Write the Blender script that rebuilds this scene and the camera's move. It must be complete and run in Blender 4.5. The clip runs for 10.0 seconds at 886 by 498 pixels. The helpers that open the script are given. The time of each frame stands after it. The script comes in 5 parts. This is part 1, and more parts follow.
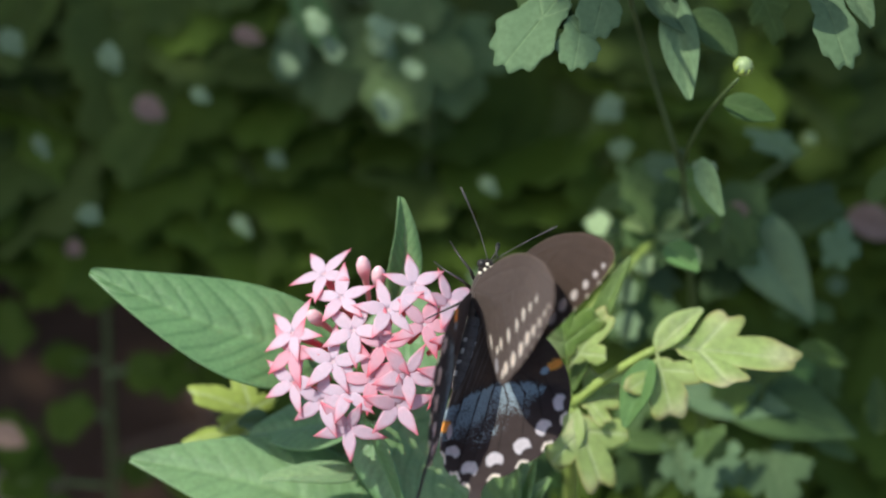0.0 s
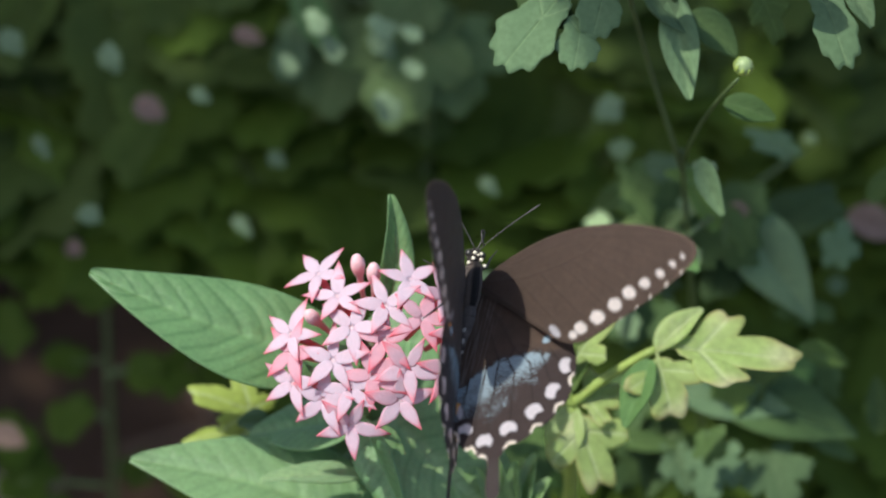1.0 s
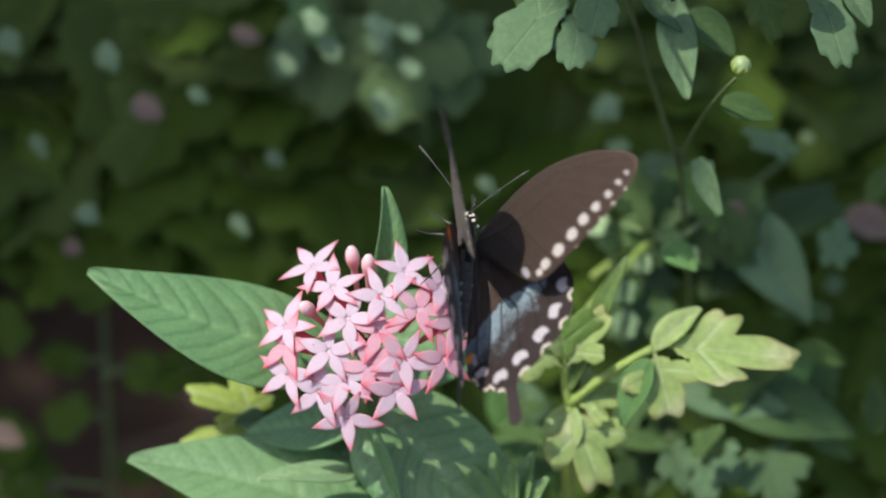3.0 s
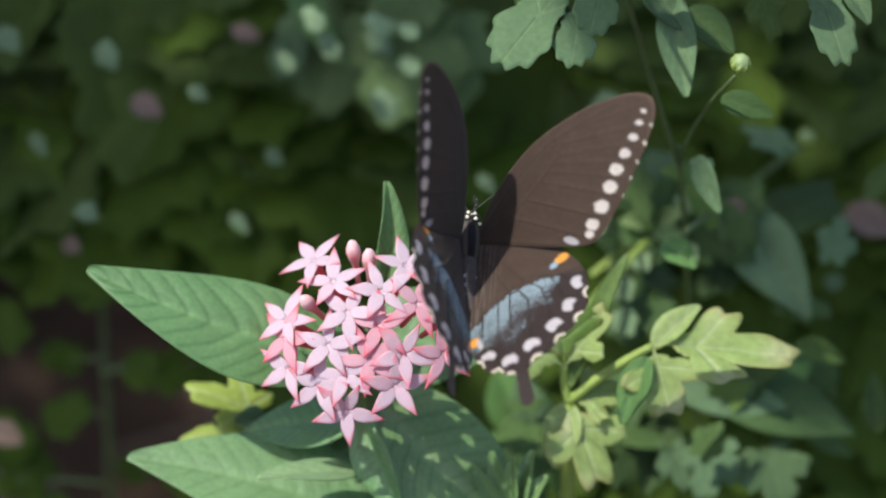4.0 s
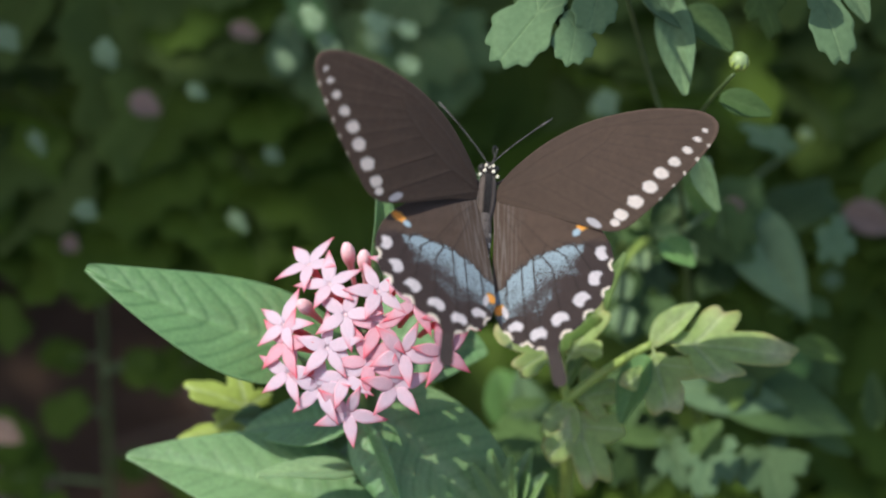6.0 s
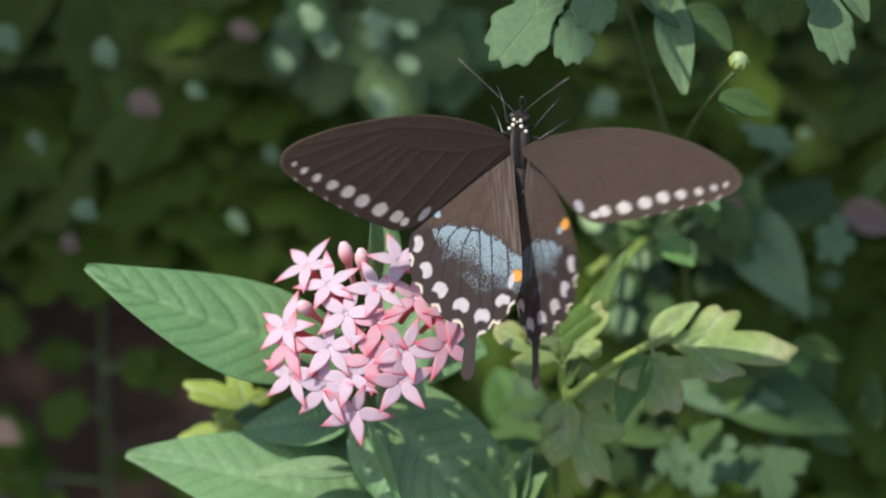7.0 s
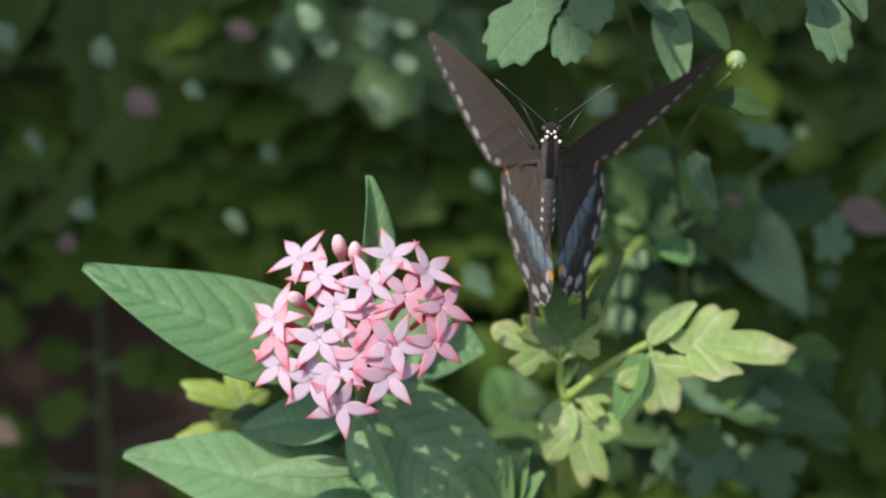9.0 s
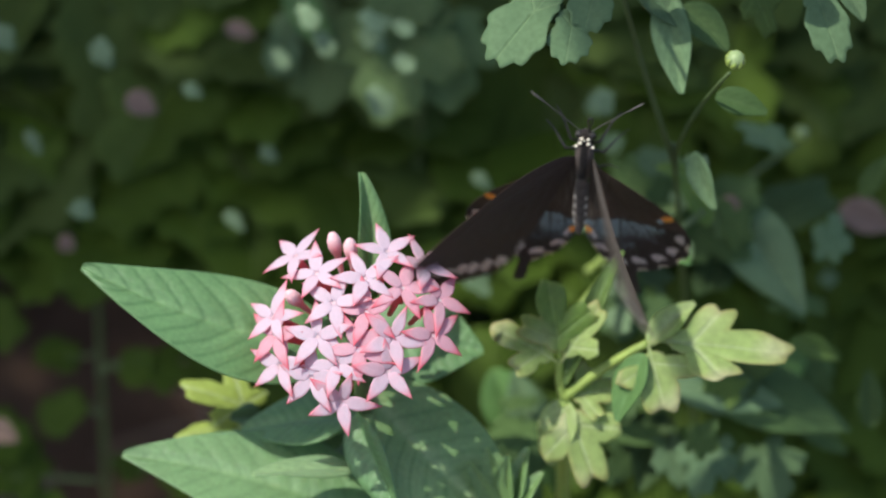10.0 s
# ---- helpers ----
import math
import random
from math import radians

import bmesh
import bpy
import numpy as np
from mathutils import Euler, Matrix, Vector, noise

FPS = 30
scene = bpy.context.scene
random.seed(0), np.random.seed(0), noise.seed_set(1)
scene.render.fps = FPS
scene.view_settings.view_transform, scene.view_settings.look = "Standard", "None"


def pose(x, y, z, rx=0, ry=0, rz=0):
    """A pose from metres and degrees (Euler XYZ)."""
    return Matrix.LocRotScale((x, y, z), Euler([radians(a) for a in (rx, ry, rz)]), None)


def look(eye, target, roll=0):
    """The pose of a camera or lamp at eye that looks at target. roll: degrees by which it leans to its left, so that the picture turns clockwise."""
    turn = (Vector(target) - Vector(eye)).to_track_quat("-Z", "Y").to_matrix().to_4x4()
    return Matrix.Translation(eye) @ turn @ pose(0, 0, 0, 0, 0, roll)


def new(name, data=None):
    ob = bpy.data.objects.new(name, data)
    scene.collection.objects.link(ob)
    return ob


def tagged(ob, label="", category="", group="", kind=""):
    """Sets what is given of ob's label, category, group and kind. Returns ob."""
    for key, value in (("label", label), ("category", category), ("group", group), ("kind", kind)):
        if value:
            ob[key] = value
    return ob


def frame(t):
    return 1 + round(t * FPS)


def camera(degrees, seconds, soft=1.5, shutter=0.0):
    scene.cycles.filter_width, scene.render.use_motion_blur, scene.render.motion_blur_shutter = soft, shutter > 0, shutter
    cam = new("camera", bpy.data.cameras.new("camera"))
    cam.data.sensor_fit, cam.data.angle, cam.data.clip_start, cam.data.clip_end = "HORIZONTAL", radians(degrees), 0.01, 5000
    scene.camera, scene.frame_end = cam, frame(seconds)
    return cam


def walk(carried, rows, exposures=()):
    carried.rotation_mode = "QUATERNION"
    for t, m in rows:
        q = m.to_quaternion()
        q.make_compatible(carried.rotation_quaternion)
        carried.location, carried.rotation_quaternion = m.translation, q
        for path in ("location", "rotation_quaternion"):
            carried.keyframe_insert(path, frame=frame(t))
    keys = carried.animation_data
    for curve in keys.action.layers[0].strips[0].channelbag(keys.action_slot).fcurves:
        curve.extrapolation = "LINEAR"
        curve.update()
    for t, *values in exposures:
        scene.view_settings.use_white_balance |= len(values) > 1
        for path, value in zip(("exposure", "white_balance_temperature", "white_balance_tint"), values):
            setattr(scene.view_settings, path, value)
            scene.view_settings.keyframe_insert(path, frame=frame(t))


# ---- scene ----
EYE = (0, -0.59751, 0.95137)
cam = camera(14, 10.0, soft=2.0, shutter=0.8)
cam.data.dof.use_dof = True
cam.data.dof.focus_distance = 0.770
cam.data.dof.aperture_fstop = 9.5
walk(cam, [
    (0, look(EYE, (0, 0, 0.45))),
    (1, look(EYE, (0, 0, 0.45))),
    (1.5, look(EYE, (0.00015, 0, 0.45))),
    (2, look(EYE, (0.00034, 0, 0.45))),
    (2.5, look(EYE, (0.00043, -0.00002, 0.44997))),
    (4, look(EYE, (0.00061, -0.00039, 0.44953))),
    (4.5, look(EYE, (0.00073, -0.00057, 0.44932))),
    (5, look(EYE, (0.00081, -0.00061, 0.44927))),
    (5.5, look(EYE, (0.00083, -0.00061, 0.44927))),
    (7, look(EYE, (0.001, -0.00068, 0.4492))),
    (7.5, look(EYE, (0.00105, -0.00072, 0.44914))),
    (8, look(EYE, (0.00117, -0.00074, 0.44912))),
    (8.5, look(EYE, (0.00134, -0.00075, 0.4491))),
    (9, look(EYE, (0.00147, -0.00077, 0.44908))),
    (9.5, look(EYE, (0.00156, -0.00078, 0.44907))),
    (10, look(EYE, (0.00171, -0.00079, 0.44906))),
], exposures=[(0.0, 0.46), (10.0, 0.46)])

# ---- light: high sun through gaps in an added unseen tree, blue-green open shade ----
SUN = Vector((-0.42, -0.135, 0.897))
world = bpy.data.worlds.new("sky")
scene.world = world
world.use_nodes = True
wn = world.node_tree
sky = wn.nodes.new("ShaderNodeTexSky")
sky.sky_type, sky.sun_disc = "NISHITA", False
sky.sun_elevation = math.asin(SUN.z)
sky.sun_rotation = math.atan2(SUN.x, SUN.y)
sky.dust_density, sky.ozone_density = 2.5, 0.7
wn.links.new(sky.outputs[0], wn.nodes["Background"].inputs[0])
wn.nodes["Background"].inputs[1].default_value = 0.15
sun = new("sun", bpy.data.lights.new("sun", "SUN"))
sun.data.energy, sun.data.angle, sun.data.color = 3.35, radians(0.55), (1.0, 0.96, 0.88)
sun.matrix_world = look(SUN * 5, (0, 0, 0))


# ---- materials ----
def material(name, rough=0.5, tint=None, color=(0.5, 0.5, 0.5), vary=0.25, scale=60, bump=0.15, bump_scale=400,
             through_light=0.0, through_color=None, coat=0.0, sheen=0.0, specular=0.5, each=0.0):
    """A plain surface: colour from the mesh's own pattern or one base colour, mottled at two scales, with fine relief."""
    mat = bpy.data.materials.new(name)
    mat.use_nodes = True
    nt = mat.node_tree
    n, link = nt.nodes, nt.links.new
    bsdf, out = n["Principled BSDF"], n["Material Output"]
    co = n.new("ShaderNodeTexCoord")
    big, fine = n.new("ShaderNodeTexNoise"), n.new("ShaderNodeTexNoise")
    big.inputs["Scale"].default_value, big.inputs["Detail"].default_value = scale, 5
    fine.inputs["Scale"].default_value, fine.inputs["Detail"].default_value = bump_scale, 3
    link(co.outputs["Object"], big.inputs["Vector"]), link(co.outputs["Object"], fine.inputs["Vector"])
    if tint:
        base = n.new("ShaderNodeAttribute")
        base.attribute_name = tint
        base_out = base.outputs["Color"]
    else:
        base = n.new("ShaderNodeRGB")
        base.outputs[0].default_value = (*color, 1)
        base_out = base.outputs[0]
    add = n.new("ShaderNodeMath")
    add.operation = "ADD"
    link(big.outputs["Fac"], add.inputs[0]), link(fine.outputs["Fac"], add.inputs[1])
    ramp = n.new("ShaderNodeMapRange")
    ramp.inputs["From Min"].default_value, ramp.inputs["From Max"].default_value = 0.6, 1.4
    ramp.inputs["To Min"].default_value, ramp.inputs["To Max"].default_value = 1 - vary, 1 + vary
    link(add.outputs[0], ramp.inputs["Value"])
    value = ramp.outputs[0]
    if each:
        info, span, mul = n.new("ShaderNodeObjectInfo"), n.new("ShaderNodeMapRange"), n.new("ShaderNodeMath")
        span.inputs["To Min"].default_value, span.inputs["To Max"].default_value = 1 - each, 1 + each
        mul.operation = "MULTIPLY"
        link(info.outputs["Random"], span.inputs["Value"])
        link(span.outputs[0], mul.inputs[0]), link(value, mul.inputs[1])
        value = mul.outputs[0]
    mix = n.new("ShaderNodeVectorMath")
    mix.operation = "SCALE"
    link(base_out, mix.inputs[0]), link(value, mix.inputs["Scale"])
    link(mix.outputs[0], bsdf.inputs["Base Color"])
    bsdf.inputs["Roughness"].default_value = rough
    bsdf.inputs["Specular IOR Level"].default_value = specular
    bsdf.inputs["Coat Weight"].default_value = coat
    bsdf.inputs["Sheen Weight"].default_value = sheen
    bp = n.new("ShaderNodeBump")
    bp.inputs["Strength"].default_value, bp.inputs["Distance"].default_value = bump, 0.0006
    link(fine.outputs["Fac"], bp.inputs["Height"]), link(bp.outputs[0], bsdf.inputs["Normal"])
    if through_light:
        tr, ms = n.new("ShaderNodeBsdfTranslucent"), n.new("ShaderNodeMixShader")
        if through_color:
            warm = n.new("ShaderNodeVectorMath")
            warm.operation = "MULTIPLY"
            warm.inputs[1].default_value = through_color
            link(mix.outputs[0], warm.inputs[0]), link(warm.outputs[0], tr.inputs["Color"])
        else:
            link(mix.outputs[0], tr.inputs["Color"])
        ms.inputs[0].default_value = through_light
        link(bsdf.outputs[0], ms.inputs[1]), link(tr.outputs[0], ms.inputs[2])
        link(ms.outputs[0], out.inputs["Surface"])
    return mat


M_PENTAS = material("pentas_leaf", 0.48, tint="tint", vary=0.2, scale=90, bump=0.35, bump_scale=900, through_light=0.22, through_color=(1.3, 1.5, 0.5), specular=0.6)
M_MUM = material("lobed_leaf", 0.65, tint="tint", vary=0.2, scale=70, bump=0.25, bump_scale=700, through_light=0.14, through_color=(1.1, 1.4, 0.6), each=0.22, specular=0.13)
M_LIME = material("lime_leaf", 0.5, tint="tint", vary=0.26, scale=80, bump=0.25, bump_scale=600, through_light=0.35, through_color=(1.2, 1.3, 0.4), specular=0.4)
M_STEM = material("green_stem", 0.55, color=(0.075, 0.12, 0.04), vary=0.25, scale=120, bump=0.3, through_light=0.0)
M_LIMESTEM = material("lime_stem", 0.5, color=(0.26, 0.36, 0.08), vary=0.15, scale=120, bump=0.2)
M_PETAL = material("pink_petal", 0.6, tint="tint", vary=0.06, scale=200, bump=0.25, bump_scale=1500, through_light=0.45, through_color=(1.05, 0.42, 0.48), sheen=0.1, specular=0.3)
M_PINKBUD = material("pink_bud", 0.6, tint="tint", vary=0.1, scale=300, bump=0.3, bump_scale=1500, sheen=0.2, specular=0.3)
M_FUR = material("body_fur", 0.75, tint="tint", vary=0.3, scale=1200, bump=0.9, bump_scale=3500, sheen=0.08, specular=0.12)
M_BUD = material("flower_bud", 0.5, color=(0.27, 0.37, 0.16), vary=0.15, scale=300, bump=0.3)
M_SPOT = material("cream_scales", 0.7, color=(0.8, 0.75, 0.6), vary=0.1, scale=900, bump=0.3)
M_FEELER = material("antenna_scales", 0.6, color=(0.10, 0.095, 0.09), vary=0.2, scale=900, bump=0.2)
M_CHITIN = material("black_chitin", 0.35, color=(0.02, 0.018, 0.016), vary=0.2, scale=900, bump=0.1)
M_SOIL = material("soil", 0.95, color=(0.072, 0.046, 0.031), vary=0.5, scale=25, bump=1.0, bump_scale=160, specular=0.05)
M_LITTER = material("dead_leaf", 0.7, color=(0.20, 0.14, 0.11), vary=0.3, scale=60, bump=0.4, through_light=0.15, each=0.3)
M_BARK = material("twig_bark", 0.8, color=(0.16, 0.11, 0.08), vary=0.35, scale=80, bump=0.8)


def wing_material():
    """Wing scales: the wing's own pattern, dusted with single pale blue scales where the wing carries them."""
    mat = material("wing_scales", 0.5, tint="tint", vary=0.16, scale=700, bump=0.35, bump_scale=4000, through_light=0.36, through_color=(1.15, 0.95, 0.85), sheen=0.12, specular=0.15)
    nt = mat.node_tree
    n, link = nt.nodes, nt.links.new
    bsdf = n["Principled BSDF"]
    plain = bsdf.inputs["Base Color"].links[0].from_socket
    co, grain, dust = n.new("ShaderNodeTexCoord"), n.new("ShaderNodeTexNoise"), n.new("ShaderNodeAttribute")
    grain.inputs["Scale"].default_value, grain.inputs["Detail"].default_value = 3300, 2
    dust.attribute_name = "dust"
    link(co.outputs["Object"], grain.inputs["Vector"])
    span, cut, mix = n.new("ShaderNodeMapRange"), n.new("ShaderNodeMapRange"), n.new("ShaderNodeMix")
    span.inputs["To Min"].default_value, span.inputs["To Max"].default_value = 0.42, -0.24
    link(dust.outputs["Fac"], span.inputs["Value"])
    less = n.new("ShaderNodeMath")
    less.operation = "SUBTRACT"
    link(grain.outputs["Fac"], less.inputs[0]), link(span.outputs[0], less.inputs[1])
    cut.inputs["From Min"].default_value, cut.inputs["From Max"].default_value = 0.40, 0.58
    link(less.outputs[0], cut.inputs["Value"])
    mix.data_type = "RGBA"
    link(cut.outputs[0], mix.inputs["Factor"]), link(plain, mix.inputs["A"])
    mix.inputs["B"].default_value = (0.31, 0.41, 0.47, 1)
    link(mix.outputs["Result"], bsdf.inputs["Base Color"])
    return mat


M_WING = wing_material()


# ---- mesh helpers ----
def mesh_of(name, verts, faces, mat, tint=None, smooth=True):
    me = bpy.data.meshes.new(name)
    me.from_pydata([tuple(v) for v in verts], [], [tuple(f) for f in faces])
    me.materials.append(mat)
    if tint is not None:
        col = me.color_attributes.new("tint", "FLOAT_COLOR", "POINT")
        rgba = np.ones((len(verts), 4), dtype=np.float32)
        rgba[:, :3] = tint
        col.data.foreach_set("color", rgba.ravel())
    me.polygons.foreach_set("use_smooth", [smooth] * len(me.polygons))
    me.update()
    return me


def part(name, me, parent, m=None, label=""):
    ob = new(name, me)
    ob.parent = parent
    if m is not None:
        ob.matrix_basis = m
    return tagged(ob, label)


def thing(name, label, category, at=(0, 0, 0), group="", kind=""):
    ob = new(name)
    ob.empty_display_size = 0.01
    ob.location = at
    return tagged(ob, label, category, group, kind)


def smooth_loop(points, steps=5):
    """A closed Catmull-Rom curve through the points."""
    p = np.array(points, dtype=float)
    a, b, c, d = np.roll(p, 1, 0), p, np.roll(p, -1, 0), np.roll(p, -2, 0)
    rows = []
    for k in range(steps):
        s = k / steps
        rows.append(0.5 * (2 * b + (c - a) * s + (2 * a - 5 * b + 4 * c - d) * s * s + (3 * b - a - 3 * c + d) * s ** 3))
    return np.stack(rows, 1).reshape(-1, 2)


def sheet(outline, centre, rings, height, thick):
    """A blade: rings from a centre out to the outline, an upper and a lower skin joined at the rim.
    Returns points, faces, plan places and the share of the way to the rim."""
    n, c = len(outline), np.array(centre)
    share = np.repeat(np.linspace(0, 1, rings + 1)[1:], n)
    plan = c + np.tile(outline - c, (rings, 1)) * share[:, None]
    plan, share = np.vstack([c, plan]), np.hstack([0, share])
    z = height(plan[:, 0], plan[:, 1], share)
    half = thick * (1 - share ** 6) * 0.5 + thick * 0.08
    top = np.column_stack([plan, z + half])
    low = np.column_stack([plan, z - half])
    k, faces = len(top), []
    for i in range(n):
        j = (i + 1) % n
        faces += [(0, 1 + i, 1 + j), (k, k + 1 + j, k + 1 + i)]
        for r in range(rings - 1):
            a, b = 1 + r * n, 1 + (r + 1) * n
            faces += [(a + i, b + i, b + j, a + j), (k + a + j, k + b + j, k + b + i, k + a + i)]
        e = 1 + (rings - 1) * n
        faces.append((e + i, k + e + i, k + e + j, e + j))
    return np.vstack([top, low]), faces, np.vstack([plan, plan]), np.hstack([share, share])


def tube(points, radii, sides=8):
    """A round stem along the points, closed at both ends."""
    pts = [Vector(p) for p in points]
    verts, faces, side = [], [], None
    for i, p in enumerate(pts):
        way = (pts[min(i + 1, len(pts) - 1)] - pts[max(i - 1, 0)]).normalized()
        side = way.orthogonal().normalized() if side is None else (side - way * side.dot(way)).normalized()
        other = way.cross(side)
        for s in range(sides):
            a = 2 * math.pi * s / sides
            verts.append(p + (side * math.cos(a) + other * math.sin(a)) * radii[i])
    for i in range(len(pts) - 1):
        for s in range(sides):
            t = (s + 1) % sides
            faces.append((i * sides + s, i * sides + t, (i + 1) * sides + t, (i + 1) * sides + s))
    faces += [tuple(range(sides))[::-1], tuple(range((len(pts) - 1) * sides, len(pts) * sides))]
    return verts, faces


def bend(a, b, c, n=8):
    """Points of a curve from a to c, drawn towards b."""
    a, b, c = Vector(a), Vector(b), Vector(c)
    return [a * (1 - s) ** 2 + b * 2 * s * (1 - s) + c * s * s for s in [i / n for i in range(n + 1)]]


def stem_mesh(name, a, b, c, r0, r1, mat, n=8, sides=8):
    verts, faces = tube(bend(a, b, c, n), [r0 + (r1 - r0) * i / n for i in range(n + 1)], sides)
    return mesh_of(name, verts, faces, mat)


def frame_of(base, tip, face):
    """The pose at base with y towards tip and z as near to face as may be, and the length."""
    base, tip, face = Vector(base), Vector(tip), Vector(face)
    y = (tip - base).normalized()
    x = y.cross(face).normalized()
    z = x.cross(y)
    m = Matrix((x, y, z)).transposed().to_4x4()
    m.translation = base
    return m, (tip - base).length


# ---- leaves ----
def ovate_mesh(name, length, width, mat, green=(0.07, 0.17, 0.06), pale=(0.12, 0.24, 0.09), fold=0.25, droop=0.12, seed=0, veins=9, wave=0.03, side=0.0, quilted=1.0, fine=False):
    """A simple pointed leaf with a sunken midrib and arching side veins; x across, y along from the stalk."""
    rows, cols = (170, 49) if fine else (56, 33)
    u = np.linspace(0, 1, rows)
    half = width / 2 * np.clip(np.sin(np.pi * u ** 0.85) ** 0.8 * (1 - 0.35 * u ** 3), 0, 1) + 0.0006
    v = np.linspace(-1, 1, cols)
    U, Vv = np.meshgrid(u, v, indexing="ij")
    X, Y = Vv * half[:, None], U * length
    sway = side * length * 4 * U * (1 - U)
    wob = np.array([[noise.noise((a * 5, b * 2, seed + 0.5)) for b in v] for a in u])
    phase = (U + 0.035 * wob) * veins - np.abs(Vv) ** 1.2 * 2.3 * (0.4 + 0.6 * half[:, None] / half.max())
    rib = np.exp(-((phase - np.round(phase)) / 0.10) ** 2) * (np.abs(Vv) < 0.95) * (U > 0.03)
    mid = np.exp(-(X / (0.0011 + 0.0009 * (1 - U))) ** 2)
    quilt = np.cos(2 * np.pi * phase)
    Z = fold * np.abs(X) * (1 - 0.5 * np.abs(Vv)) - droop * length * U ** 2.2 - 0.00016 * quilted * (0.75 + 0.9 * wob) * quilt * (1 - np.abs(Vv) ** 4)
    Z += wave * length * 0.3 * np.sin(7 * U + seed) * Vv ** 3 - 0.0007 * mid
    top = np.column_stack([(X + sway).ravel(), Y.ravel(), Z.ravel()])
    low = top - [0, 0, 0.0004]
    k, faces = rows * cols, []
    for r in range(rows - 1):
        for c in range(cols - 1):
            a = r * cols + c
            faces += [(a, a + 1, a + cols + 1, a + cols), (k + a + cols, k + a + cols + 1, k + a + 1, k + a)]
        a = r * cols
        faces += [(a, a + cols, k + a + cols, k + a), (a + cols - 1, k + a + cols - 1, k + a + 2 * cols - 1, a + 2 * cols - 1)]
    g, pl = np.array(green), np.array(pale)
    # shade in the side-vein furrows put into the tint as darker lines
    w = np.clip(0.6 * mid - 0.75 * rib * np.minimum(quilted, 1) + 0.3 * wob + 0.15, -0.9, 1).ravel()[:, None]
    tint = (g * (1 - w) + pl * w) * (1 - 0.17 * (rib * np.minimum(quilted, 1)).ravel()[:, None])
    lowt = (g * 0.5 + pl * 0.9)[None, :] * np.ones_like(tint)
    return mesh_of(name, np.vstack([top, low]), faces, mat, np.vstack([tint, lowt]))


def lobed_mesh(name, length, width, mat, green=(0.06, 0.13, 0.055), pale=(0.10, 0.19, 0.08), seed=0, lobes=5, depth=0.35, droop=0.15, cup=0.15, teeth=0.05, blunt=0.0, span=125, edge=None):
    """A broad leaf cut into rounded, toothed lobes, with a vein into each lobe."""
    rnd = random.Random(seed)
    centre = (0, 0.3)
    n = 150
    ways = [(-1 + 2 * i / (lobes - 1)) * span for i in range(lobes)]
    reach = [(0.70 - 0.30 * abs(w) / 125) * rnd.uniform(0.9, 1.1) for w in ways]
    pts = []
    for i in range(n):
        a = -180 + 360 * i / n
        r = 0.16
        for w, l in zip(ways, reach):
            q = abs(a - w) / (span / (lobes - 1))
            r = max(r, l * (1 - depth * min(q, 1.0) ** 2.2 - blunt * math.exp(-(q / 0.22) ** 2)) if q < 1 else 0)
            if 1 <= q < 1.5:
                r = max(r, l * (1 - depth) * (1 - (q - 1) * 1.4))
        r *= 1 + teeth * math.cos(math.radians(a) * 15 + seed) * (1 if abs(a) < 140 else 0)
        if abs(a) > 150:
            r = max(r, 0.3 * max(0, (abs(a) - 165) / 15))
        pts.append((math.sin(math.radians(a)) * r * width / length * 1.15, centre[1] + math.cos(math.radians(a)) * r))
    outline = np.array(pts) * length
    c = np.array(centre) * length

    def veins_at(x, y):
        ang = np.degrees(np.arctan2((x) / (width / length * 1.15), y - c[1]))
        rad = np.hypot(x, y - c[1])
        best = np.full_like(x, 9.0)
        for w in ways:
            best = np.minimum(best, np.abs(np.radians(ang - w)) * rad + (np.abs(ang - w) > 60) * 9)
        best = np.where(y < c[1], np.minimum(best, np.abs(x)), best)
        return np.exp(-(best / (0.014 * length)) ** 2)

    def height(x, y, s):
        z = cup * np.abs(x) * 0.8 - droop * y * y / length + 0.03 * length * np.sin(9 * x / length + 5 * y / length + seed) * s
        return z - 0.010 * length * veins_at(x, y)
    verts, faces, plan, share = sheet(outline, c, 9, height, 0.0004)
    w = veins_at(plan[:, 0], plan[:, 1])[:, None] * 0.8
    tint = np.array(green) * (1 - w) + np.array(pale) * w
    tint[len(tint) // 2:] = np.array(green) * 0.5 + np.array(pale) * 0.6
    if edge:
        patch = np.array([noise.noise((p[0] * 90, p[1] * 90, seed)) for p in plan])
        k = np.clip(share ** 8 * (0.45 + patch), 0, 0.8)[:, None]
        tint = tint * (1 - k) + np.array(edge) * k
        k = np.clip(patch * 1.6 - 0.15, 0, 0.6)[:, None]
        tint = tint * (1 - k) + (np.array(pale) * 0.6 + np.array((0.26, 0.24, 0.18))) * k
    return mesh_of(name, verts, faces, mat, tint)


def put_leaf(me, base, tip, face, parent, label="", name="leaf"):
    """Sets a leaf, with its own length, from base towards tip, its upper side to face."""
    m, length = frame_of(base, tip, face)
    size = length / me["length"]
    ob = part(name, me, parent, m @ Matrix.Diagonal((size, size, size, 1)), label)
    return ob


def leaf_kind(me, length):
    me["length"] = length
    return me


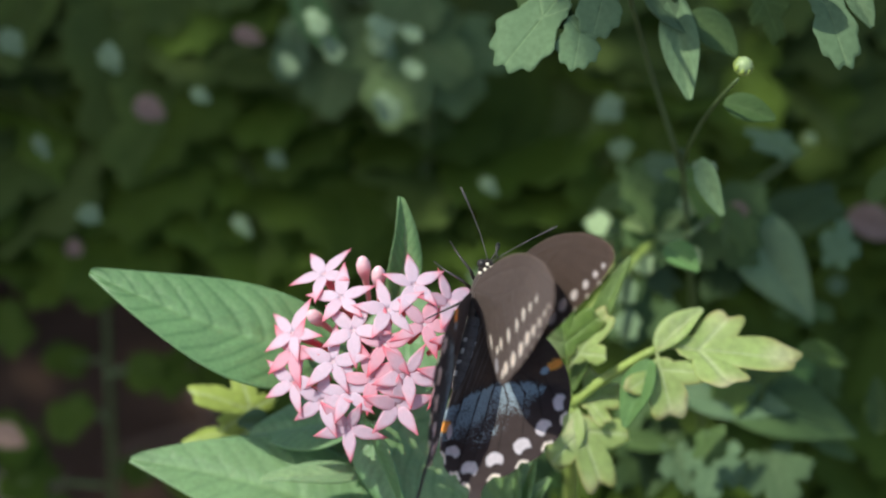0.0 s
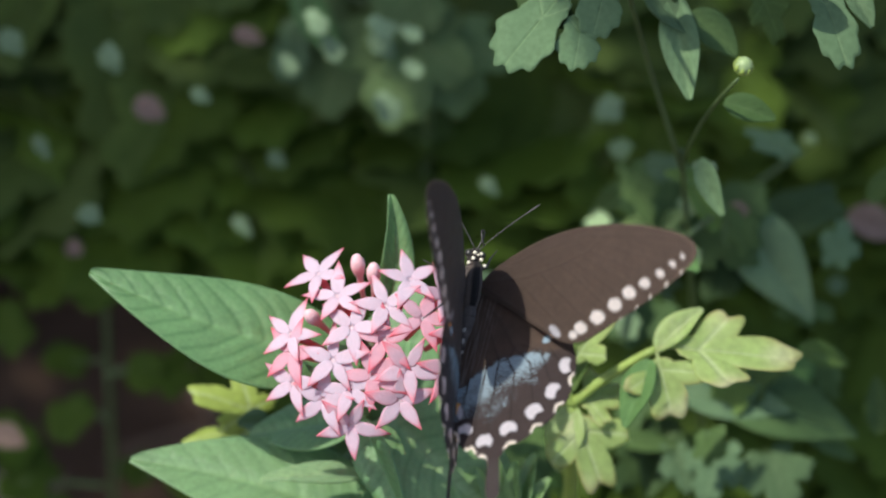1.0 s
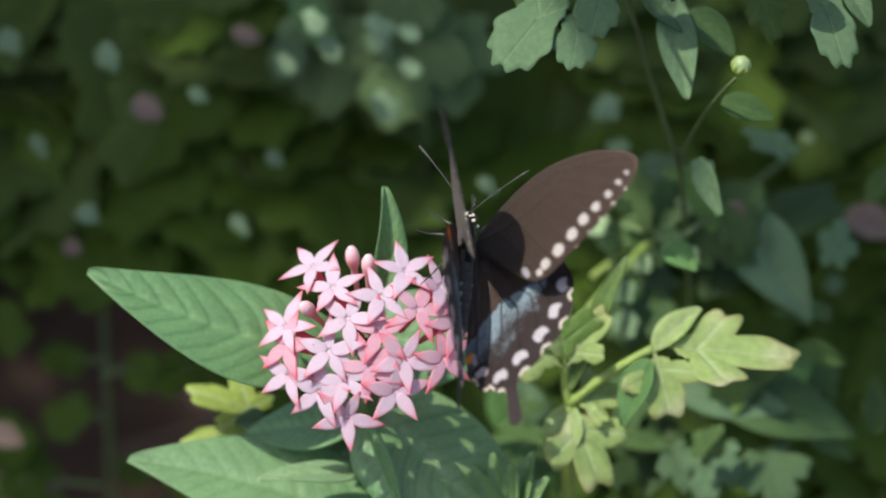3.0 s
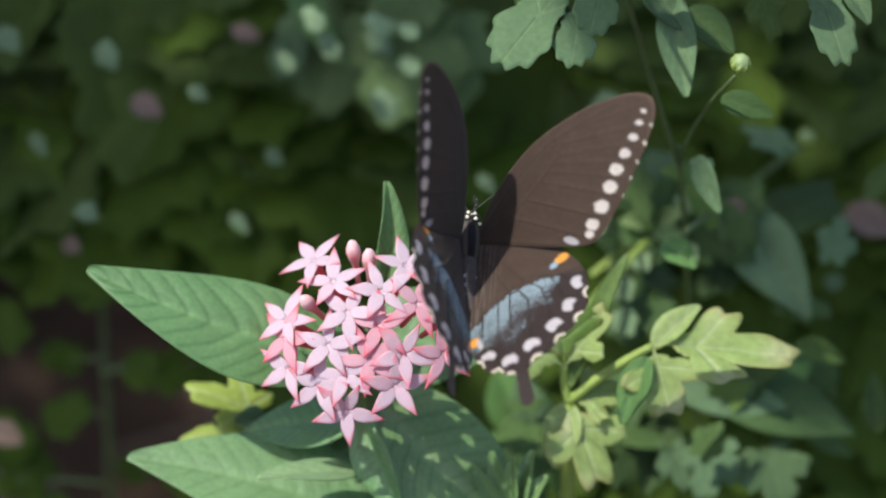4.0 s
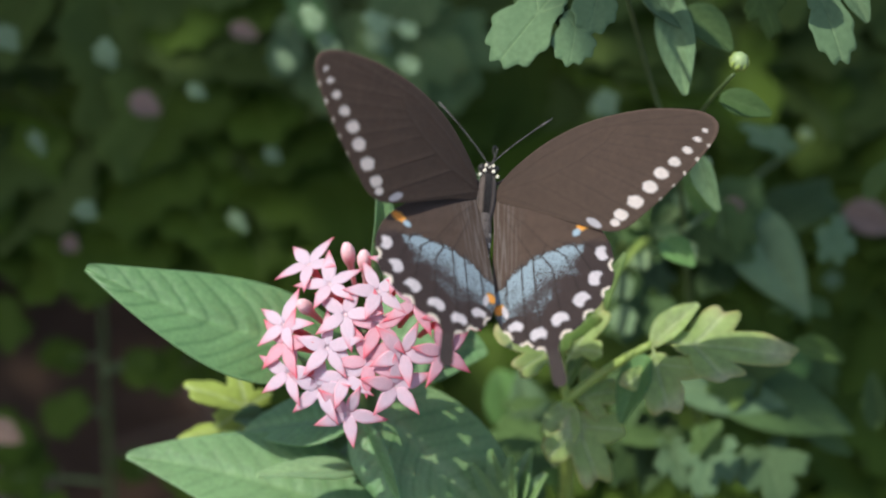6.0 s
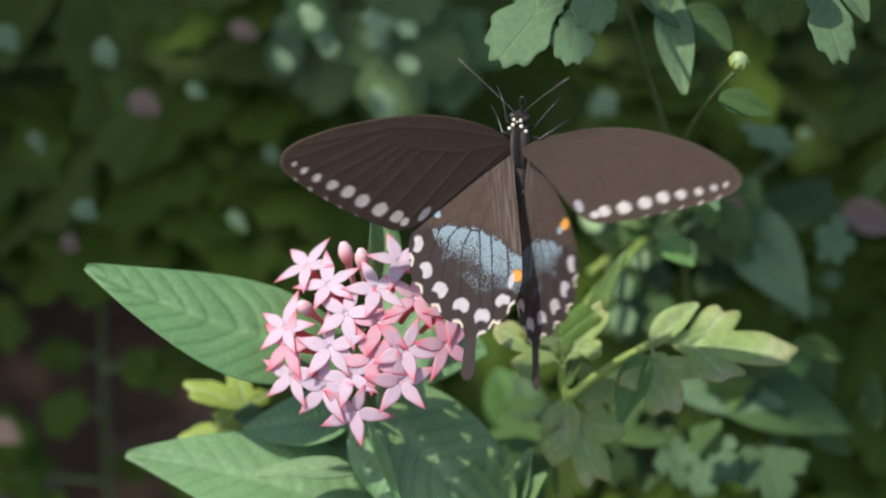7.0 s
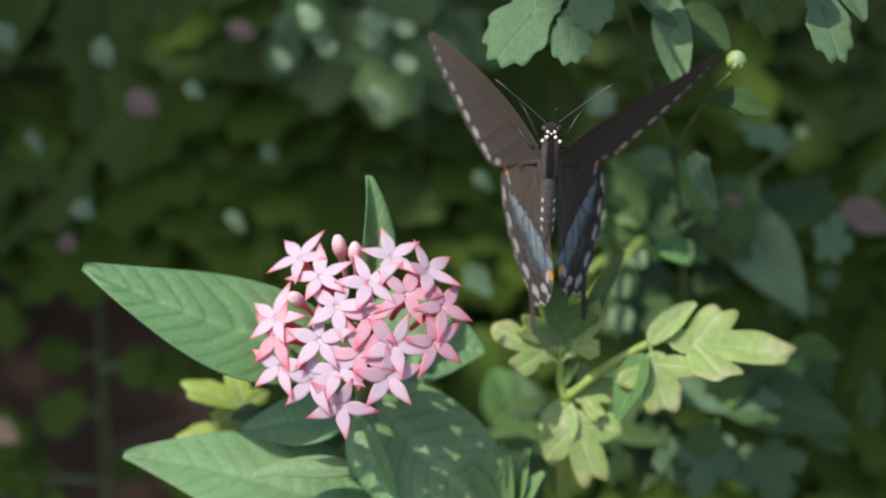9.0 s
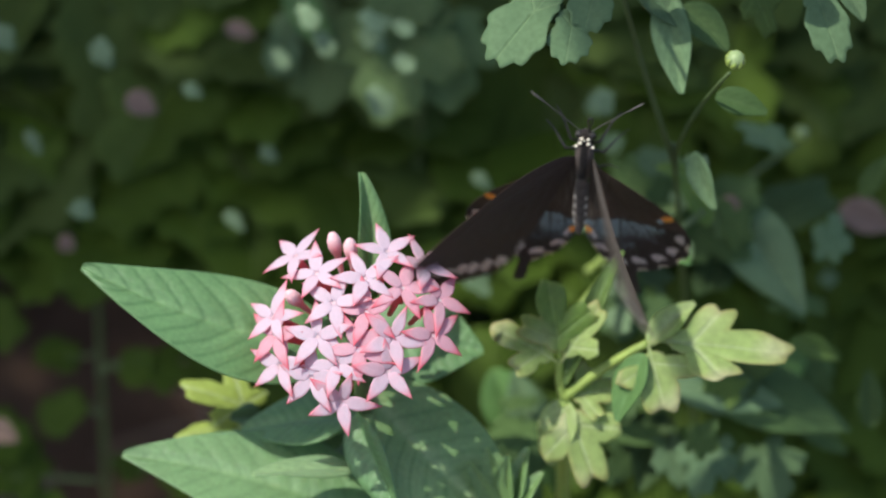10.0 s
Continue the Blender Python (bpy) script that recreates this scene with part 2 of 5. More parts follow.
# ---- ground ----
def build_ground():
    n = 140
    xs = np.concatenate([[-400, -60, -8, -2.5], np.linspace(-1.2, 1.2, n), [2.5, 8, 60, 400]])
    verts, faces = [], []
    for y in xs:
        for x in xs:
            near = math.exp(-(x * x + y * y) / 4)
            z = 0.03 * near * noise.noise((x * 4, y * 4, 0)) + 0.012 * near * noise.noise((x * 22, y * 22, 3))
            verts.append((x, y + 0.4, z))
    m = len(xs)
    for j in range(m - 1):
        for i in range(m - 1):
            a = j * m + i
            faces.append((a, a + 1, a + m + 1, a + m))
    ob = new("ground", mesh_of("ground", verts, faces, M_SOIL))
    tagged(ob, "dark brown garden soil under the plants", "soil", kind="structure")


build_ground()


# ---- pentas plant ----
pentas = thing("pentas_plant", "pink flowering garden plant with large ribbed green leaves", "plant", (-0.014, 0.05, 0.0))
PENTAS_AT = Matrix.Translation(pentas.location).inverted()


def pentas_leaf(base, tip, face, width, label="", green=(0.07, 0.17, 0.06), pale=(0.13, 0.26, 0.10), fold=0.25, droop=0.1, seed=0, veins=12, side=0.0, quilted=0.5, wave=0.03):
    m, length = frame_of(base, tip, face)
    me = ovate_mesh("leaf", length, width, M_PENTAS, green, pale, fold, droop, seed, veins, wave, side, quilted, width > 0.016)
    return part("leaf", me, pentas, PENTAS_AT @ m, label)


part("stem", stem_mesh("stem", (0, 0, -0.02), Vector((-0.0153, 0.0105, 0.3692)) - pentas.location, Vector((-0.0161, -0.0038, 0.4175)) - pentas.location, 0.003, 0.0021, M_STEM, 12), pentas)
# paler greens for leaves in the sun: the light is put into the colour
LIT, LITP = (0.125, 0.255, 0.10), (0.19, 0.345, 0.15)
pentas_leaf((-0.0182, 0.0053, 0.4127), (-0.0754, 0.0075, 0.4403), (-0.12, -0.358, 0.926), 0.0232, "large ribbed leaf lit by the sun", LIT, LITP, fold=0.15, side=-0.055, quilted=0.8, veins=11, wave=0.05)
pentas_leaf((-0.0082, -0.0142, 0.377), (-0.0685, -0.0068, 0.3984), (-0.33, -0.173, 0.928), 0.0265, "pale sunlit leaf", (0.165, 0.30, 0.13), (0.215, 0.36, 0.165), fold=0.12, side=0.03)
# painted paler to offset the shade the flower head throws on it
pentas_leaf((-0.0164, 0.0042, 0.4052), (0.0256, -0.0181, 0.3755), (0.149, -0.335, 0.93), 0.030, "shaded leaf dappled with sun", (0.18, 0.31, 0.115), (0.30, 0.43, 0.2), fold=0.12, side=0.05)
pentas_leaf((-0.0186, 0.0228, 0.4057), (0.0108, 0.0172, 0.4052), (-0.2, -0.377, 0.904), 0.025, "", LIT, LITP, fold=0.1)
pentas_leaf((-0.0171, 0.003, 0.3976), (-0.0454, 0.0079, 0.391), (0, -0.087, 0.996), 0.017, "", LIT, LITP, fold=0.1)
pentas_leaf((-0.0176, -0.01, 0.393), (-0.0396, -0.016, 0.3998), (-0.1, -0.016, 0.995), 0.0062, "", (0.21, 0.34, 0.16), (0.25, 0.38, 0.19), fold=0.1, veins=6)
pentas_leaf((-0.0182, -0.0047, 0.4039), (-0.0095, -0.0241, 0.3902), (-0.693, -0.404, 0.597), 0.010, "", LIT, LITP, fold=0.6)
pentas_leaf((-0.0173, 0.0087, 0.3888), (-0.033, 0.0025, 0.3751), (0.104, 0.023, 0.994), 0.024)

head = part("flower_head", stem_mesh("flower_head", (0, 0, -0.006), (0, 0, 0), (0, 0, 0.004), 0.002, 0.0035, M_STEM), pentas,
            PENTAS_AT @ Matrix.Translation((-0.0158, -0.00422, 0.4263)), "rounded head of pink star-shaped flowers")


def floret_mesh(seed):
    """A star flower: five pointed lobes round a hairy throat, on a slender tube; z outwards."""
    rnd = random.Random(seed)
    verts, faces, tints = [], [], []

    def take(v, f, c):
        k = len(verts)
        verts.extend(v), tints.extend(c)
        faces.extend(tuple(i + k for i in q) for q in f)
    for p in range(5):
        turn = 2 * math.pi * p / 5 + rnd.uniform(-0.12, 0.12)
        long, wide, rise = 0.0075 * rnd.uniform(0.92, 1.14), 0.0031 * rnd.uniform(0.88, 1.12), rnd.uniform(0.02, 0.36)
        o = np.array([(0, 0), (0.34, 0.06), (0.45, 0.22), (0.49, 0.42), (0.27, 0.73), (0.015, 1.0), (-0.015, 1.0), (-0.27, 0.73), (-0.49, 0.42), (-0.45, 0.22), (-0.34, 0.06)])
        o = smooth_loop(o * [wide, long], 3)

        def height(x, y, s):
            return rise * y - 22 * rnd_curl * y * y + 26 * x * x
        rnd_curl = rnd.uniform(0.2, 1.3)
        shade_blush = (-0.08, -0.03, -0.1, 0.36, -0.03, 0.14)[seed] + rnd.uniform(-0.12, 0.06)
        v, f, plan, share = sheet(o, (0, 0.45 * long), 6, height, 0.0003)
        y, edge = plan[:, 1] / long, np.abs(plan[:, 0]) / (wide * 0.5)
        # whitish core carries the sun's glare; pinker kinds stand in for shaded florets
        k = np.clip(shade_blush + 0.75 * np.clip((y - 0.52) / 0.48, 0, 1) ** 1.5 + 0.4 * share ** 6 * np.clip(y + 0.2, 0, 1), 0, 1)[:, None]
        tint = np.array((0.75, 0.70, 0.83)) * (1 - k) + np.array((0.86, 0.22, 0.30)) * k
        tint[len(tint) // 2:] = (0.85, 0.21, 0.28)
        c, s = math.cos(turn), math.sin(turn)
        v = np.column_stack([v[:, 0] * c - (v[:, 1] + 0.0004) * s, v[:, 0] * s + (v[:, 1] + 0.0004) * c, v[:, 2]])
        take(v, f, tint)
    v, f = tube([(0, 0, -0.00005), (0, 0, -0.00008), (0, 0, -0.0001), (0, 0, -0.002), (0.0004, 0, -0.008), (0, 0, -0.014)], [0.0001, 0.0008, 0.0016, 0.0010, 0.0008, 0.0006], 8)
    take(v, f, [(0.87, 0.76, 0.83)] * 24 + [(0.84, 0.30, 0.36)] * (len(v) - 24))
    return mesh_of("floret", verts, faces, M_PETAL, np.array(tints))


def bud_mesh(seed):
    pts = [(0, 0, z) for z in (-0.014, -0.009, -0.005, -0.0035, -0.002, -0.0002, 0.0012, 0.0017)]
    verts, faces = tube(pts, [0.0005, 0.0006, 0.0008, 0.0013, 0.0016, 0.0015, 0.0009, 0.0001], 10)
    t = np.array([(0.84, 0.36, 0.40) if v.z < -0.002 else (0.86, 0.52, 0.55) for v in verts])
    return mesh_of("bud", verts, faces, M_PINKBUD, t)


FLORETS = [floret_mesh(s) for s in range(6)]
BUD = bud_mesh(1)


def floret(kind, at, out, spin):
    m = Vector(out).to_track_quat("Z", "Y").to_matrix().to_4x4()
    m.translation = at
    part("bud" if kind < 0 else "floret", BUD if kind < 0 else FLORETS[kind % 6], head, m @ pose(0, 0, 0, 0, 0, spin))


floret(0, (-0.0134, 0.00769, 0.01525), (-0.384, -0.113, 0.916), 30)
floret(1, (-0.00843, 0.00091, 0.01543), (-0.216, -0.371, 0.903), 38)
floret(2, (0.00223, -0.00089, 0.01548), (0.056, -0.431, 0.901), 13)
floret(4, (0.00682, 0.00586, 0.01775), (0.181, -0.21, 0.961), 50)
floret(0, (-0.00459, -0.00511, 0.01206), (-0.114, -0.551, 0.827), 61)
floret(1, (-0.01811, -0.00348, 0.00697), (-0.505, -0.485, 0.714), 19)
floret(2, (-0.00806, -0.00978, 0.00627), (-0.205, -0.683, 0.701), 11)
floret(4, (-0.01662, -0.0104, -0.00115), (-0.484, -0.71, 0.511), 8)
floret(0, (-0.00955, -0.01407, -0.00179), (-0.263, -0.821, 0.506), 2)
floret(5, (-0.0031, -0.01668, -0.00608), (-0.089, -0.916, 0.391), 51)
floret(5, (0.00719, -0.01395, -0.00011), (0.192, -0.812, 0.551), 70)
floret(5, (0.00831, -0.00997, 0.00594), (0.212, -0.689, 0.693), 37)
floret(3, (0.0026, -0.0068, 0.01073), (0.064, -0.599, 0.798), 7)
floret(3, (0.00112, -0.01187, 0.00478), (0.028, -0.743, 0.669), 28)
floret(3, (0.01687, -0.00697, 0.00439), (0.466, -0.597, 0.653), 66)
floret(3, (0.01823, -0.00048, 0.00915), (0.513, -0.387, 0.766), 68)
floret(5, (0.01476, 0.00561, 0.01423), (0.417, -0.189, 0.889), 46)
floret(3, (0.01042, -0.00156, 0.01329), (0.266, -0.443, 0.856), 35)
floret(1, (-0.00385, -0.01364, 0.00157), (-0.1, -0.798, 0.594), 22)
floret(3, (-0.01761, -0.00645, 0.00428), (-0.492, -0.58, 0.649), 13)
floret(-1, (-0.00521, 0.00967, 0.01844), (-0.145, -0.065, 0.987), 0)
floret(-1, (-0.00136, 0.00698, 0.01876), (-0.036, -0.176, 0.984), 0)
floret(-1, (-0.01414, -0.00168, 0.01145), (-0.373, -0.44, 0.817), 0)
upper = ovate_mesh("leaf", 0.028, 0.0066, M_PENTAS, LIT, (0.26, 0.42, 0.2), fold=0.8, droop=-0.06, quilted=0.5, side=0.07, wave=0.08)
m, length = frame_of((0.00131, 0.01314, 0.00011), (0.00019, 0.02466, 0.02472), (0.306, -0.539, 0.785))
part("leaf", upper, head, m)

# ---- garden plants behind ----
MUM = [leaf_kind(lobed_mesh("leaf", 0.05, 0.042, M_MUM, (0.044, 0.074, 0.010), (0.055, 0.088, 0.015), seed=s, lobes=5 if s % 3 else 3, depth=0.3 + 0.06 * (s % 3), cup=0.1 + 0.1 * (s % 2)), 0.05) for s in range(6)]


def shrub(at, height, count, seed, spread=0.07, kinds=None, label="shaded garden plant with lobed dark green leaves"):
    """A leafy plant: a few stems from the ground with lobed leaves on short stalks up their length."""
    rnd = random.Random(seed)
    ob = thing("garden_plant", label, "plant", at, "plants of the flower bed")
    kinds = kinds or MUM
    stems = 3
    for s in range(stems):
        a = rnd.uniform(0, 6.28)
        top = Vector((math.cos(a) * spread * rnd.uniform(0.3, 1), math.sin(a) * spread * rnd.uniform(0.3, 1), height * rnd.uniform(0.8, 1)))
        mid = Vector((top.x * 0.2, top.y * 0.2, top.z * 0.6))
        part("stem", stem_mesh("stem", (0, 0, -0.02), mid, top, 0.0028, 0.0012, M_STEM, 10, 6), ob)
        line = bend((0, 0, -0.02), mid, top, 20)
        for i in range(count // stems):
            k = rnd.uniform(0.25, 1.0)
            p = line[min(20, int(k * 20))]
            b = rnd.uniform(0, 6.28)
            way = Vector((math.cos(b), math.sin(b), rnd.uniform(-0.5, 0.45))).normalized()
            base = p + way * rnd.uniform(0.008, 0.02)
            size = rnd.uniform(0.026, 0.055)
            face = Vector((rnd.uniform(-0.5, 0.5), rnd.uniform(-0.7, 0.3), 1))
            put_leaf(rnd.choice(kinds), base, base + way * size, face, ob)
            part("leaf_stalk", stem_mesh("leaf_stalk", p, (p + base) / 2 + Vector((0, 0, 0.002)), base + way * 0.004, 0.0009, 0.0007, M_STEM, 3, 5), ob)
    return ob


SPOTS = random.Random(11)
for row, (y, height) in enumerate(((0.31, 0.22), (0.40, 0.20), (0.50, 0.18), (0.62, 0.16))):
    for i in range(7):
        x = -0.30 + 0.1 * i + SPOTS.uniform(-0.04, 0.04)
        if row < 3 and -0.26 < x < -0.035:
            continue
        shrub((x, y + SPOTS.uniform(-0.03, 0.03), 0), height * SPOTS.uniform(0.8, 1.1), 30, 100 + 10 * row + i, 0.085)


# ---- leafy plants that close the bed behind, leaf over leaf ----
def hedge_plant(foot, column, seed):
    """A tall leafy stem: broad lobed leaves held out to the light on thin stalks, from its foot to its crown."""
    rnd = random.Random(seed)
    ob = thing("garden_plant", "leafy shaded plant with broad dull green lobed leaves", "plant", foot, "plants of the flower bed")
    low, high = Vector(column[0]) - Vector(foot), Vector(column[1]) - Vector(foot)
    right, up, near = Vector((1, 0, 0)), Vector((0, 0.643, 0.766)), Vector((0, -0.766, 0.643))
    part("stem", stem_mesh("stem", (0, 0, -0.02), low, high, 0.0014, 0.0008, M_STEM, 12, 6), ob)
    for i in range(12):
        for j in range(4):
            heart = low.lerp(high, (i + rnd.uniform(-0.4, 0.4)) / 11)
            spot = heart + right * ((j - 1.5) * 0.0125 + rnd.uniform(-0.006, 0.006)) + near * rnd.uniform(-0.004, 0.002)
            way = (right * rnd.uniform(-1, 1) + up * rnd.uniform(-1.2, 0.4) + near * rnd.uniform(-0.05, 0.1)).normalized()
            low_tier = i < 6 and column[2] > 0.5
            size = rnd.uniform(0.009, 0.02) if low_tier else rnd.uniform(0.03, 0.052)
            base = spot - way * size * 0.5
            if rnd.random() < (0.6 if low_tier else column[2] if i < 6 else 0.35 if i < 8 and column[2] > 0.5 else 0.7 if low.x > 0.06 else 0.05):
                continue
            put_leaf(rnd.choice(HEDGE_LIT if low.x < 0.03 and i + rnd.uniform(-4, 1.5) > 7.5 else HEDGE), base, base + way * size, up * 0.6 + near * 0.8 + right * rnd.uniform(-0.16, 0.16), ob)
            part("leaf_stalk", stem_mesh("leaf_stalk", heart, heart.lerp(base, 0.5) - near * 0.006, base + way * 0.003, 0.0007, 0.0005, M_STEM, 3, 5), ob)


# second set: upper leaves in lighter greens that stand in for light on them
HEDGE, HEDGE_LIT = ([leaf_kind(lobed_mesh("leaf", 0.045, 0.042, M_MUM, green, pale, seed=s + 50, lobes=5 if s % 2 else 3, depth=0.2 + 0.05 * (s % 3), cup=0.05, droop=0.06), 0.045) for s in range(6)]
                    for green, pale in (((0.046, 0.082, 0.009), (0.055, 0.092, 0.013)), ((0.058, 0.092, 0.020), (0.068, 0.104, 0.026))))
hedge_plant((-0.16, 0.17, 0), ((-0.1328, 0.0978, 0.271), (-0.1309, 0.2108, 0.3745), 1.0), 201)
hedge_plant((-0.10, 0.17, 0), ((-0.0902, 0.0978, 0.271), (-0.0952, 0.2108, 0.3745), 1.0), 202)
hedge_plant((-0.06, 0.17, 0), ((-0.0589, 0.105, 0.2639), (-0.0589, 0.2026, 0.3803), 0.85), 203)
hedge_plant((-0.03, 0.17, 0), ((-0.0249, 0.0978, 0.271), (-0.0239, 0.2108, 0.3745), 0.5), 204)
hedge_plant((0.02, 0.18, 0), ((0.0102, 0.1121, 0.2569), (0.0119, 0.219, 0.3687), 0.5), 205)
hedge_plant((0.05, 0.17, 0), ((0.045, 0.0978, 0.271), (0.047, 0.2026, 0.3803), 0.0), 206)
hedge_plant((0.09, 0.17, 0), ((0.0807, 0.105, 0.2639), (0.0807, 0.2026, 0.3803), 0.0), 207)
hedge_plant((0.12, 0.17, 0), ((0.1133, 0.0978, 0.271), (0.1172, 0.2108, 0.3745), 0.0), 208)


def rooted(name, label, category, at, group=""):
    ob = thing(name, label, category, at, group)
    return ob, Matrix.Translation(Vector(at)).inverted()


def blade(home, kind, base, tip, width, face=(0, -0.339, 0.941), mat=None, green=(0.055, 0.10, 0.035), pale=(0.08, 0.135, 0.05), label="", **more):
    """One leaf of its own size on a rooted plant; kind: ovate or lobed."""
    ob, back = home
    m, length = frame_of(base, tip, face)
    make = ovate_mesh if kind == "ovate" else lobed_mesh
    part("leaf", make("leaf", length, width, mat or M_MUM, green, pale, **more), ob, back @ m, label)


def stalk(home, a, b, c, r0, r1, mat, name="stem"):
    ob, back = home
    part(name, stem_mesh(name, back @ Vector(a), back @ Vector(b), back @ Vector(c), r0, r1, mat, 12, 8), ob)


# ---- sunlit daisy-like bush with lobed leaves and round buds ----
bush = rooted("garden_bush", "bushy garden plant with lobed leaves and round green buds", "plant", (0.10, 0.13, 0))
GREY, GREYP = (0.10, 0.17, 0.085), (0.14, 0.22, 0.11)
stalk(bush, (0.10, 0.13, -0.02), (0.0635, 0.1046, 0.3568), (0.0554, 0.0608, 0.4292), 0.001, 0.0006, M_STEM)
stalk(bush, (0.0561, 0.0618, 0.4225), (0.047, 0.0555, 0.4539), (0.0375, 0.0564, 0.4939), 0.0007, 0.0005, M_STEM)
stalk(bush, (0.0561, 0.0626, 0.4235), (0.0569, 0.0454, 0.4496), (0.0645, 0.0308, 0.4727), 0.0005, 0.0004, M_STEM)
stalk(bush, (0.0579, 0.0631, 0.4007), (0.0795, 0.1253, 0.366), (0.0948, 0.1395, 0.3673), 0.0007, 0.0005, M_STEM)
stalk(bush, (0.0375, 0.0548, 0.492), (0.047, 0.054, 0.4864), (0.0517, 0.0531, 0.4775), 0.0008, 0.0006, M_STEM)
stalk(bush, (0.0381, 0.0556, 0.4929), (0.0304, 0.0475, 0.4911), (0.0249, 0.0429, 0.4856), 0.0008, 0.0006, M_STEM)
stalk(bush, (0.0375, 0.0556, 0.4929), (0.0638, 0.0555, 0.5005), (0.083, 0.0451, 0.4882), 0.0009, 0.0006, M_STEM)
blade(bush, "lobed", (0.0256, 0.0447, 0.4846), (0.0128, 0.0293, 0.4788), 0.0122, (-0.2, -0.377, 0.904), green=GREY, pale=GREYP, lobes=3, depth=0.15, seed=3, teeth=0.05)
blade(bush, "lobed", (0.0304, 0.04, 0.4821), (0.0287, 0.029, 0.4784), 0.0080, (0.102, -0.383, 0.918), green=GREY, pale=GREYP, lobes=3, depth=0.15, seed=5)
blade(bush, "lobed", (0.0361, 0.0475, 0.488), (0.033, 0.0351, 0.4824), 0.0085, (0.104, -0.425, 0.899), green=GREY, pale=GREYP, lobes=3, depth=0.2, seed=6)
blade(bush, "lobed", (0.0251, 0.05, 0.4847), (0.0188, 0.0428, 0.4761), 0.013, (0, 0.055, 0.999), lobes=5, depth=0.25, seed=8)
blade(bush, "ovate", (0.0511, 0.0536, 0.4781), (0.0544, 0.0353, 0.4641), 0.0078, (-0.153, -0.523, 0.839), green=GREY, pale=GREYP, fold=0.3, droop=0.05, veins=5, quilted=0.3)
blade(bush, "ovate", (0.0448, 0.0561, 0.4795), (0.0566, 0.0463, 0.4741), 0.0072, (-0.1, -0.226, 0.969), green=GREY, pale=GREYP, fold=0.35, veins=5, quilted=0.3)
blade(bush, "ovate", (0.0556, 0.0533, 0.4746), (0.0663, 0.0474, 0.4676), 0.0082, (0.297, -0.459, 0.837), fold=0.2, veins=5, quilted=0.3)
blade(bush, "lobed", (0.0822, 0.0451, 0.4882), (0.0877, 0.0297, 0.4791), 0.0085, (-0.101, -0.437, 0.894), green=GREY, pale=GREYP, lobes=3, depth=0.3, seed=2)
blade(bush, "ovate", (0.0886, 0.0451, 0.4882), (0.0943, 0.0378, 0.4826), 0.005, (0.097, -0.356, 0.93), green=GREY, pale=GREYP, veins=5, quilted=0.3)
blade(bush, "lobed", (0.0705, 0.0614, 0.4765), (0.0762, 0.0528, 0.4663), 0.010, (0.1, -0.226, 0.969), green=(0.065, 0.11, 0.03), pale=(0.085, 0.14, 0.045), seed=4)
blade(bush, "ovate", (0.0627, 0.0397, 0.4599), (0.0739, 0.0359, 0.4586), 0.0055, (0.1, -0.534, 0.839), green=(0.04, 0.08, 0.025), pale=(0.055, 0.10, 0.035), fold=0.2, veins=5, quilted=0.3)
blade(bush, "ovate", (0.0583, 0.0439, 0.4401), (0.0623, 0.032, 0.4337), 0.0045, (-0.505, -0.424, 0.752), green=GREY, pale=GREYP, fold=0.5, veins=4, quilted=0.3)
blade(bush, "ovate", (0.0716, 0.0988, 0.3811), (0.0914, 0.074, 0.367), 0.0165, (-0.099, -0.396, 0.913), green=(0.135, 0.21, 0.105), pale=(0.155, 0.23, 0.12), fold=0.3, veins=6, quilted=0.1, label="greyish folded leaf")
blade(bush, "ovate", (0.0622, 0.0554, 0.3605), (0.1015, 0.0457, 0.3567), 0.022, (0.05, -0.087, 0.995), fold=0.2, veins=6, quilted=0.3)
blade(bush, "ovate", (0.0563, 0.0508, 0.3628), (0.0842, 0.0472, 0.3615), 0.012, (0, -0.334, 0.942), green=GREY, pale=GREYP, fold=0.2, veins=6, quilted=0.3)
blade(bush, "lobed", (0.0586, 0.0938, 0.3751), (0.0457, 0.0981, 0.388), 0.020, (0, -0.334, 0.942), seed=12)
blade(bush, "lobed", (0.0586, 0.092, 0.373), (0.0391, 0.0995, 0.3741), 0.018, (0, -0.227, 0.974), seed=13)
blade(bush, "lobed", (0.06, 0.092, 0.373), (0.0786, 0.0976, 0.3875), 0.024, (0.101, -0.333, 0.938), seed=14)
blade(bush, "lobed", (0.0611, 0.0922, 0.3654), (0.0997, 0.1136, 0.3754), 0.026, (0.101, -0.333, 0.938), seed=15)
blade(bush, "lobed", (0.0541, 0.081, 0.3676), (0.0431, 0.0663, 0.3656), 0.018, (0.199, -0.328, 0.924), seed=16)
blade(bush, "lobed", (0.0507, 0.0627, 0.3614), (0.0436, 0.0483, 0.352), 0.014, (-0.392, -0.386, 0.835), seed=17)
blade(bush, "lobed", (0.068, 0.0438, 0.3544), (0.0628, 0.0296, 0.3453), 0.014, (0.101, -0.333, 0.938), seed=18, green=GREY, pale=GREYP)
blade(bush, "lobed", (0.0776, 0.042, 0.3523), (0.0839, 0.0287, 0.3442), 0.016, (0.101, -0.333, 0.938), seed=19, green=(0.075, 0.125, 0.055), pale=(0.095, 0.15, 0.07))
blade(bush, "ovate", (0.0563, 0.0538, 0.3508), (0.0504, 0.0377, 0.3394), 0.011, (0.304, -0.4, 0.865), veins=5, quilted=0.3)
blade(bush, "lobed", (0.0461, 0.0552, 0.3447), (0.0552, 0.0458, 0.3335), 0.018, (0.101, -0.333, 0.938), seed=22)
